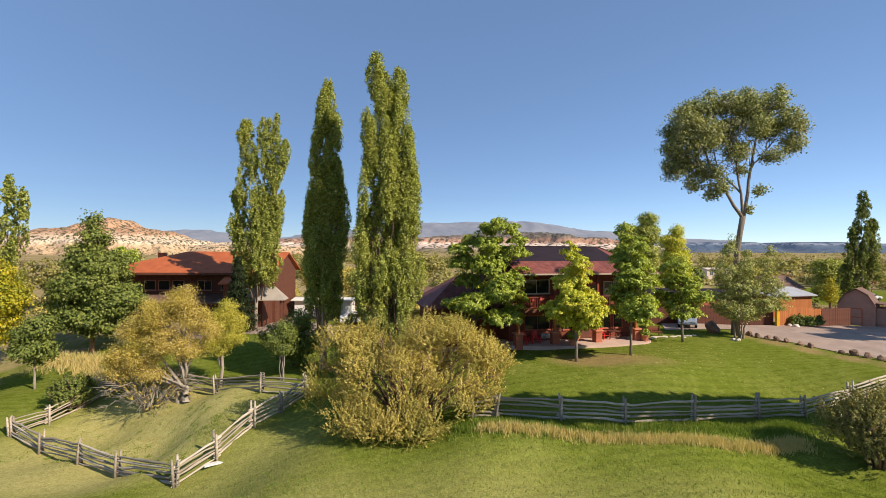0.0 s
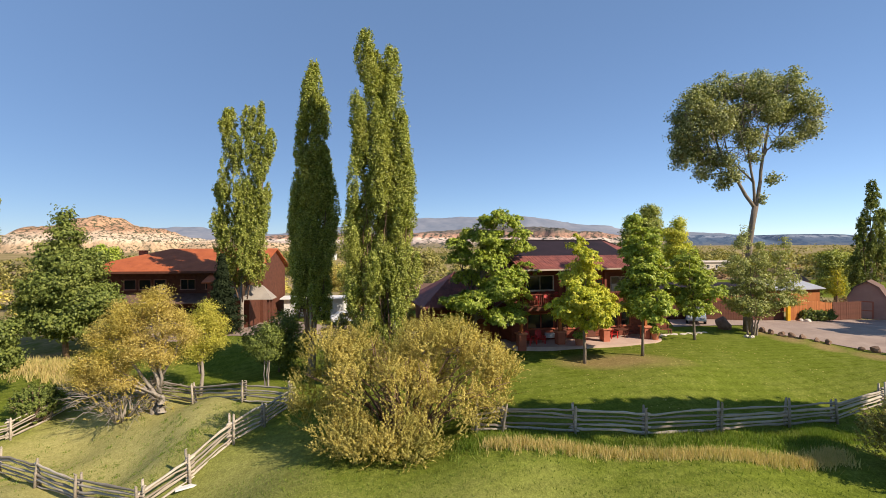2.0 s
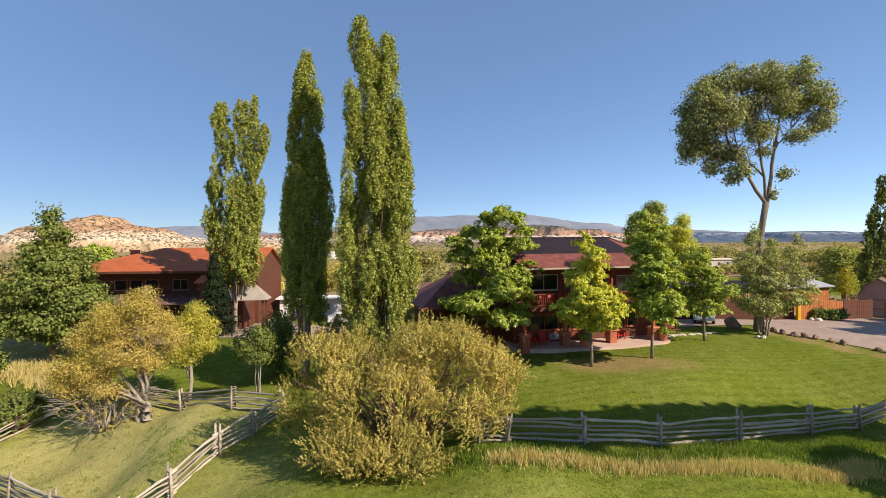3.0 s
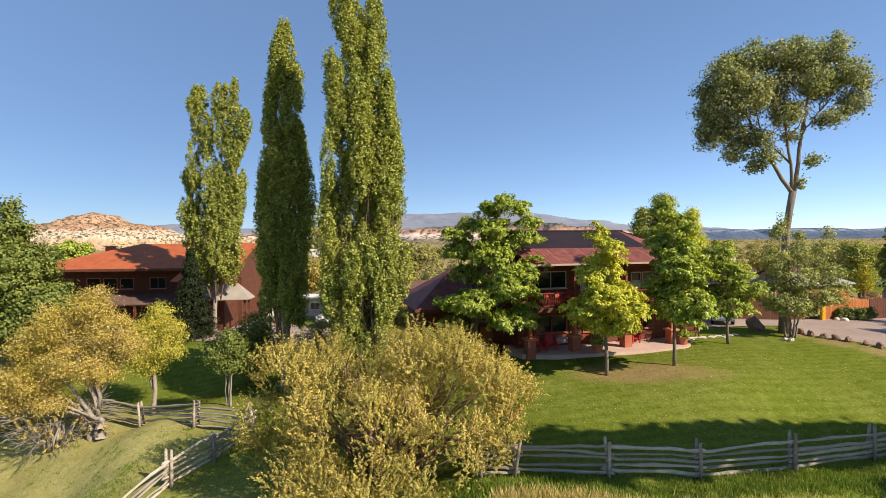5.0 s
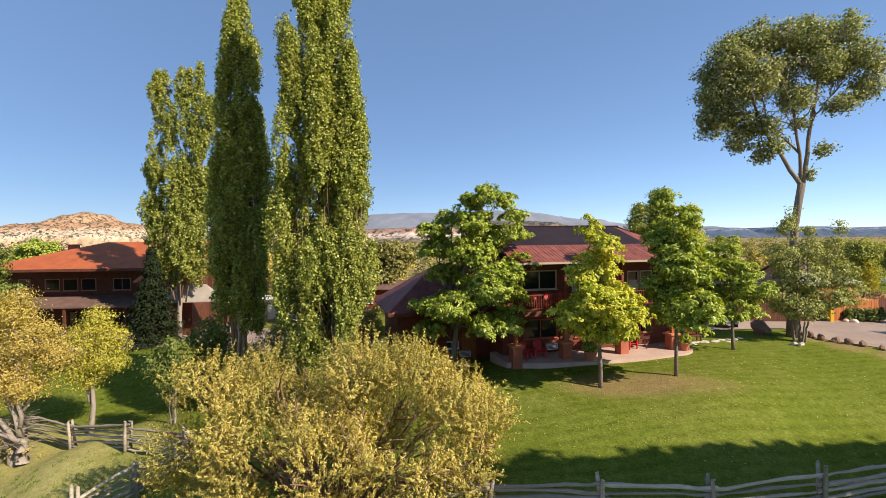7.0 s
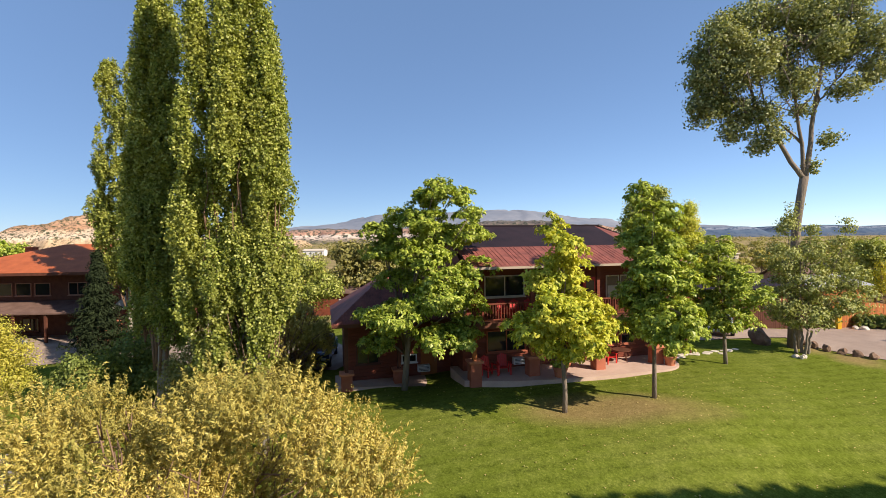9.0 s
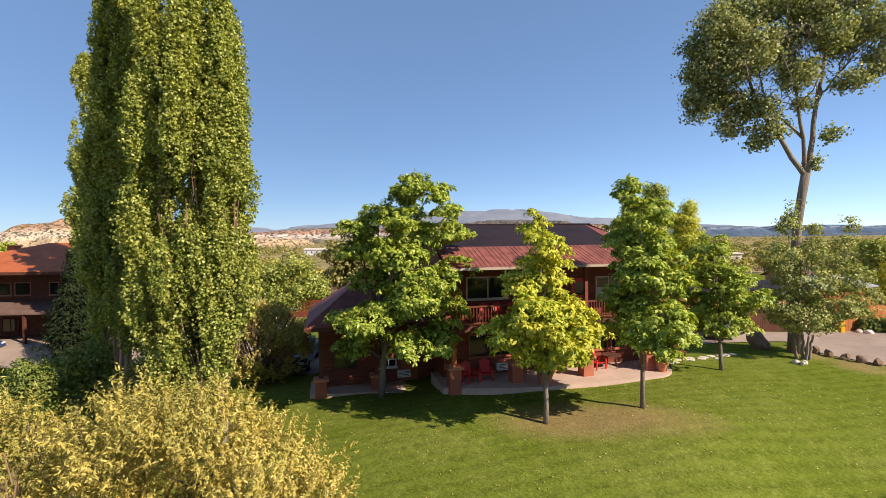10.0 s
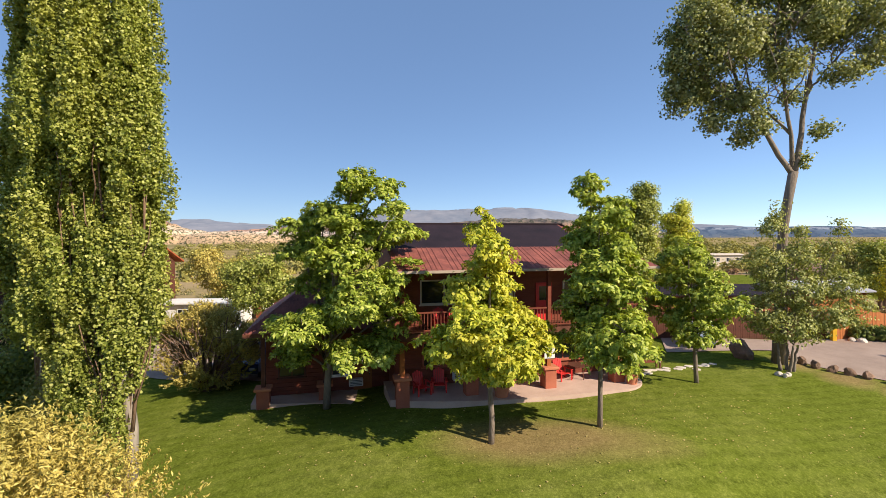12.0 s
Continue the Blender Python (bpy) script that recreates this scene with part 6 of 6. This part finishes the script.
grass_stuff("pen_grass", band(grng, 5000, [(-27, 31), (-20, 29.5), (-14, 27.5), (-12, 29)], 2.2), 0.09, 0.03, "blade", "short dry grass tufts inside the pen", 95)
grass_stuff("field_grass", np.stack([grng.uniform(-12, 24, 16000), grng.uniform(14, 24.5, 16000)], 1), 0.09, 0.03, "blade", "short uneven meadow grass", 96)


def fallen_leaves():
    rng = np.random.default_rng(97)
    n = 650
    x, y = rng.uniform(-3, 27, n), rng.uniform(30, 42, n)
    c = np.stack([x, y, np.array([ground(a, b) + 0.025 for a, b in zip(x, y)])], 1)
    q = leaves(rng, c, np.tile((-0.12, 0.05, 0.8), (n, 1)), 0.085, 0.065, 0, 0.25)
    tagged(new("fallen_leaves", quads_mesh("fallen_leaves", q, M["straw"])), "pale fallen leaves scattered on the lawn", "leaves", kind="stuff")


fallen_leaves()


# ---- open country behind ----
def scrub(name, n, x0, x1, y0, y1, size, mat, label, seed, quads=26):
    rng = np.random.default_rng(seed)
    y = y0 + (y1 - y0) * rng.uniform(0, 1, n) ** 1.6
    x = (rng.uniform(0, 1, n) * (x1 - x0) + x0) * (0.35 + 0.65 * y / y1)
    s = size * rng.uniform(0.5, 1.5, n) * (0.8 + 0.6 * (y - y0) / (y1 - y0))
    clear = ((x - 92) / 38) ** 2 + ((y - 122) / 30) ** 2 > 1.0
    x, y, s, n = x[clear], y[clear], s[clear], int(clear.sum())
    z = np.array([ground(a, b) for a, b in zip(x, y)])
    d = unit(rng.normal(0, 1, (n, quads, 3)))
    d[:, :, 2] = np.abs(d[:, :, 2])
    r = rng.uniform(0.5, 1, (n, quads, 1))
    c = np.stack([x, y, z], 1)[:, None, :] + d * r * s[:, None, None] * np.array([1.2, 1.2, 1.0])
    ll = np.repeat(s, quads)[:, None]
    lv = leaves(rng, c.reshape(-1, 3), d.reshape(-1, 3), 1.0, 0.8)
    cen = lv.mean(axis=1, keepdims=True)
    lv = cen + (lv - cen) * (ll * 0.27)[:, :, None]
    tagged(new(name, quads_mesh(name, lv, M[mat])), label, "scrub", kind="stuff")


scrub("sage_scrub", 1300, -260, 330, 68, 420, 1.0, "brush", "straw-coloured sage scrub on the open range", 101, 42)
scrub("valley_woods", 650, -500, 1500, 420, 1500, 6.5, "leaf_olive", "hazy belts of trees across the far valley", 106, 22)
scrub("far_wood", 420, -330, 420, 120, 520, 3.6, "leaf_olive", "olive cottonwoods and brush far across the valley", 102, 130)
scrub("gold_brush", 200, -220, 60, 66, 190, 1.7, "leaf_willow", "golden brush beyond the buildings", 103, 220)
scrub("brown_brush", 800, 40, 330, 66, 230, 1.5, "leaf_brown", "red-brown leafless brush at the field edge", 104, 84)
scrub("field_trees", 130, 90, 560, 150, 330, 4.2, "leaf_olive", "line of olive trees along the far field", 105, 160)


def far_tree(at, label, lobes, n, leafm, seed, leaf=(0.4, 0.28), bark="bark_brown", name="far_tree"):
    lobe_tree(name, at, label, "tree", lobes, n, 8, leaf, M[bark], M[leafm], 0.2, None, seed, 0.3, 0.2)


far_tree((27.6, 74), "tall green cottonwood behind the house", [(0, 0, 5, 2.8, 2.4, 2.8), (0.6, 0, 8.2, 2.5, 2.2, 2.4), (1.2, 0, 11.2, 2.0, 1.9, 2.0), (1.5, 0, 13.4, 1.3, 1.3, 1.3), (-1.6, 0, 9.8, 1.2, 1.2, 2.4), (-1.5, 0, 12.0, 0.7, 0.7, 1.0)], 3600, "leaf_poplar", 111, (0.24, 0.18))
far_tree((37.0, 84), "pale yellow-green tree behind the garage", [(0, 0, 5, 3.2, 2.4, 2.2), (0.3, 0, 8.0, 2.6, 2.2, 2.0), (0, 0, 10.6, 1.9, 1.8, 1.8), (0.6, 0, 12.8, 0.9, 0.9, 1.3), (-1.4, 0, 11.0, 0.7, 0.7, 1.2)], 2600, "leaf_lime", 112, (0.24, 0.18))
far_tree((57.2, 76.0), "slim young yellow tree at the field edge", [(0, 0, 2.4, 0.7, 0.7, 1.0), (0.1, 0, 3.8, 0.5, 0.5, 1.0), (0, 0, 5.0, 0.3, 0.3, 0.7)], 220, "leaf_yellow", 121, (0.2, 0.12))
far_tree((41.0, 92), "green tree far behind the garage", [(0, 0, 4, 3, 3, 2.4), (2.5, 0, 5, 2.4, 2.4, 2.2)], 600, "leaf_maple", 113)
for k, (fx, fy, fm) in enumerate(((120, 160, "leaf_olive"), (70, 158, "leaf_maple"), (52, 118, "leaf_willow"), (50, 135, "leaf_maple"), (110, 150, "leaf_olive"), (34, 120, "leaf_maple"), (88, 150, "leaf_willow"))):
    far_tree((fx, fy), "small round tree at the far field edge", [(0, 0, 3, 2.6, 2.4, 2.0), (1.6, 0, 4.4, 2.0, 2.0, 1.7), (-1.4, 0, 5.0, 1.8, 1.8, 1.6)], 420, fm, 130 + k)
far_tree((61.5, 82), "round olive tree at the field edge", [(0, 0, 4, 3.6, 3.2, 2.6), (1.4, 0, 6.5, 3, 2.8, 2.2), (-1, 0, 7.2, 2.4, 2.4, 2.0)], 1300, "leaf_poplar", 114, (0.26, 0.2))
poplar((56.0, 68.8), "dark green columnar poplar behind the shed", [(0, 0, 1.5, 0, 0, 17.5, 1.7), (-1.0, 0, 1.5, -1.2, 0, 12.5, 1.5), (1.0, 0, 1.5, 1.3, 0, 13.5, 1.5)], 4800, 6, (0.18, 0.14), 0.3, 115, leafm="leaf_maple")
far_tree((-11.2, 60.0), "yellow-green tree behind the yard", [(0, 0, 3.4, 3.0, 2.6, 1.7), (2.4, 0, 4.2, 2.3, 2.2, 1.5), (-1.2, 0, 5.4, 2.2, 2.0, 1.5), (1.0, 0, 6.2, 1.8, 1.8, 1.2)], 1500, "leaf_poplar", 116, (0.22, 0.15))
far_tree((-22.0, 74.0), "golden willow behind the yard", [(0, 0, 4, 3.4, 3, 2.4), (3, 0, 5, 2.6, 2.6, 2.2), (-2.5, 0, 6.2, 2.4, 2.4, 2.2)], 2200, "leaf_willow", 117, (0.24, 0.14))
far_tree((-8.0, 72.0), "grey-gold bare-twigged tree behind the house", [(0, 0, 4, 3.6, 3, 2.4), (1.8, 0, 6.4, 2.8, 2.4, 2.2), (-1.4, 0, 7.0, 2.2, 2.2, 1.8)], 900, "leaf_olive", 118)
far_tree((-58.0, 72.0), "green tree behind the lodge", [(0, 0, 6, 4, 4, 3), (2.5, 0, 8.5, 3, 3, 2.4)], 1000, "leaf_ash", 119)
far_tree((-70.0, 74.0), "bare pinkish-grey tree beyond the maple", [(0, 0, 6, 4, 4, 3.2), (-3, 0, 7, 3, 3, 2.4)], 300, "leaf_olive", 120)


def terrain(name, x0, x1, y0, y1, nx, ny, height, mat, label):
    ob = sheet(name, np.linspace(x0, x1, nx), np.linspace(y0, y1, ny), height, mat)
    tagged(ob, label, "hill", kind="structure")


def fbm(x, y, s, seed=0.0, octaves=5):
    v, a, t = 0.0, 1.0, 0.0
    for _ in range(octaves):
        v += a * noise.noise(Vector((x / s + seed, y / s, seed)))
        t += a
        a *= 0.5
        s *= 0.5
    return v / t


def strata_mat(name, stops, shrubs, shrub_scale, z_scale):
    """Layered rock: bands by height, dotted with dark juniper."""
    m, nt, b = shader(name, 0.95, 0.1)
    v = coords(nt)
    sep = nt.nodes.new("ShaderNodeSeparateXYZ")
    nt.links.new(v, sep.inputs[0])
    wob = noise_fac(nt, v, 0.03, 5)
    z = math_node(nt, 'ADD', math_node(nt, 'DIVIDE', sep.outputs[2], z_scale), math_node(nt, 'MULTIPLY', math_node(nt, 'SUBTRACT', wob, 0.5), 0.35))
    col = ramp(nt, z, stops)
    fine = noise_fac(nt, v, 0.25, 5, 0.7)
    col = mix(nt, ramp(nt, fine, [(0.3, (0, 0, 0)), (0.8, (0.5, 0.5, 0.5))]), col, (0.75, 0.55, 0.4), 'MULTIPLY')
    dots = ramp(nt, noise_fac(nt, v, shrub_scale, 3, 0.7), [(0.50, (0, 0, 0)), (0.56, (1, 1, 1))])
    if shrubs:
        flat = nt.nodes.new("ShaderNodeNewGeometry").outputs["Normal"]
        s2 = nt.nodes.new("ShaderNodeSeparateXYZ")
        nt.links.new(flat, s2.inputs[0])
        slope = ramp(nt, s2.outputs[2], [(0.45, (0, 0, 0)), (0.75, (1, 1, 1))])
        col = mix(nt, mix(nt, 1.0, dots, slope, 'MULTIPLY'), col, shrubs)
    nt.links.new(col, b.inputs["Base Color"])
    bump(nt, b, fine, 0.8, 2.0)
    return m


M["butte"] = strata_mat("layered_sandstone", [(0.0, (0.46, 0.33, 0.20)), (0.2, (0.58, 0.42, 0.27)), (0.3, (0.70, 0.57, 0.42)), (0.46, (0.66, 0.50, 0.35)), (0.58, (0.44, 0.26, 0.16)), (0.8, (0.54, 0.34, 0.21)), (1.0, (0.42, 0.27, 0.17))], (0.075, 0.075, 0.04), 0.2, 62)
M["mesa"] = strata_mat("far_sandstone", [(0.0, (0.22, 0.19, 0.12)), (0.14, (0.30, 0.24, 0.16)), (0.22, (0.66, 0.52, 0.42)), (0.36, (0.70, 0.58, 0.48)), (0.44, (0.46, 0.27, 0.19)), (0.6, (0.40, 0.25, 0.18)), (0.7, (0.20, 0.16, 0.13)), (1.0, (0.16, 0.145, 0.135))], (0.06, 0.065, 0.05), 0.06, 80)
# pale blue-grey: the haze of distance is mixed into the forest colour
M["mountain"] = rough_mat("hazed_forest_mountain", (0.15, 0.175, 0.22), (0.265, 0.265, 0.29), 0.004, 0.02, 0.95, 0.2, 1.0)
# rock bands and shrubs tinted blue, so the colour carries the air haze
M["mesa_blue"] = strata_mat("hazed_far_mesa", [(0.0, (0.13, 0.15, 0.18)), (0.35, (0.085, 0.125, 0.19)), (0.6, (0.11, 0.15, 0.21)), (0.74, (0.27, 0.30, 0.36)), (0.86, (0.14, 0.18, 0.24)), (1.0, (0.11, 0.15, 0.21))], (0.065, 0.095, 0.145), 0.02, 78)


def smooth(e0, e1, x):
    t = min(max((x - e0) / (e1 - e0), 0), 1)
    return t * t * (3 - 2 * t)


def butte_height(x, y):
    u = (x + 672) / 165.0
    v = (y - 800) / 130.0
    d = math.hypot(u, v) + 0.26 * fbm(x, y, 80, 3.0, 6)
    h = 26 * smooth(1.2, 1.0, d) + 20 * smooth(0.97, 0.6, d) + 22 * smooth(0.6, 0.05, d)
    d2 = math.hypot((x + 500) / 220.0, (y - 860) / 120.0) + 0.14 * fbm(x, y, 80, 7.0)
    h = max(h, 17 * smooth(1.0, 0.82, d2) + 6 * smooth(0.7, 0.3, d2))
    d3 = math.hypot((x + 960) / 200.0, (y - 800) / 130.0) + 0.14 * fbm(x, y, 80, 9.0)
    h = max(h, 26 * smooth(1.05, 0.9, d3) + 10 * smooth(0.8, 0.3, d3))
    gully = abs(fbm(x, y * 0.4, 34, 11.0, 4))
    return -3 + h * (1 - 0.34 * gully) + 3.2 * fbm(x, y, 22, 5.0) * min(1, h / 8)


terrain("sandstone_butte", -1250, -20, 640, 980, 420, 110, butte_height, M["butte"], "pale layered sandstone butte dotted with juniper")


def mesa_height(x, y):
    d = (1760 - y) / 260.0 + 0.5 * fbm(x, y, 260, 2.0)
    top = 62 + 22 * fbm(x, 0, 500, 4.0) + 22 * math.exp(-((x - 150) / 320.0) ** 2)
    side = smooth(-1500, -700, x) * smooth(900, 420, x)
    h = top * (0.45 * smooth(1.1, 0.5, d) + 0.4 * smooth(0.45, 0.3, d) + 0.15 * smooth(0.3, -0.5, d)) * side
    gully = abs(fbm(x, y * 0.5, 90, 12.0, 4))
    return -4 + h * (1 - 0.45 * gully) + 6 * fbm(x, y, 60, 6.0) * side


terrain("red_cliffs", -1500, 1000, 1400, 2150, 380, 110, mesa_height, M["mesa"], "reddish and white sandstone cliffs below dark slopes")


def mountain_height(x, y):
    d = smooth(3000, 4100, y)
    p = 116 + 62 * math.exp(-((x + 2650) / 480.0) ** 2) + 140 * smooth(-1900, -350, x) * (1 - smooth(250, 1650, x))
    step = 14 * smooth(0.0, 0.12, fbm(x, y, 420, 3.0))
    return -6 + d * (p + step + 26 * fbm(x, y, 420, 1.0)) * smooth(2700, 1900, x)


terrain("far_mountain", -4400, 2800, 2900, 4300, 300, 60, mountain_height, M["mountain"], "far broad forested mountain, distance haze put into its pale colour")


def blue_mesa_height(x, y):
    d = smooth(2950, 3250, y + 120 * fbm(x, y, 300, 8.0))
    notch = 1 - 0.5 * math.exp(-((x - 2010) / 70.0) ** 2) - 0.2 * math.exp(-((x - 2700) / 160.0) ** 2)
    return -6 + d * (78 + 10 * fbm(x, 0, 700, 2.0)) * notch * smooth(700, 1250, x)


terrain("blue_mesa", 600, 4500, 2800, 3700, 150, 30, blue_mesa_height, M["mesa_blue"], "long flat-topped mesa on the horizon, coloured blue for haze")


# unseen trees added to the right: high crowns shade rail fence and driveway
def shade_row():
    for x, y in [(24.9 + 3.7 * i, 16.75 + 0.56 * i) for i in range(6)] + [(60.5, 39.0), (64.0, 42.0), (67.5, 44.6), (70.5, 47.6), (63.0, 45.5)]:
        i = int(x * 3.1) % 7
        rr = 2.5 + 0.4 * math.sin(i * 2.3)
        deep = max(1.1, 1.7 - 0.05 * (x - 24.6))
        lobe_tree("cottonwood_tree", (x, y), "unseen tree added beside the meadow to cast shade", "tree",
                  [(0, 0, 16.9, rr, deep, 0.9), (1.2, 0.2, 17.1, rr * 0.8, deep, 0.8), (-1.4, 0, 17.0, 1.6, deep, 0.8), (0.2, 0, 16.4, rr * 0.8, deep * 0.9, 0.7)],
                  420 if x < 50 else 260, 9, (0.66, 0.5), M["bark"], M["leaf_cotton"], 0.035, 13.0, 400 + int(x), 0.3, 0.2, group="tree row")


shade_row()
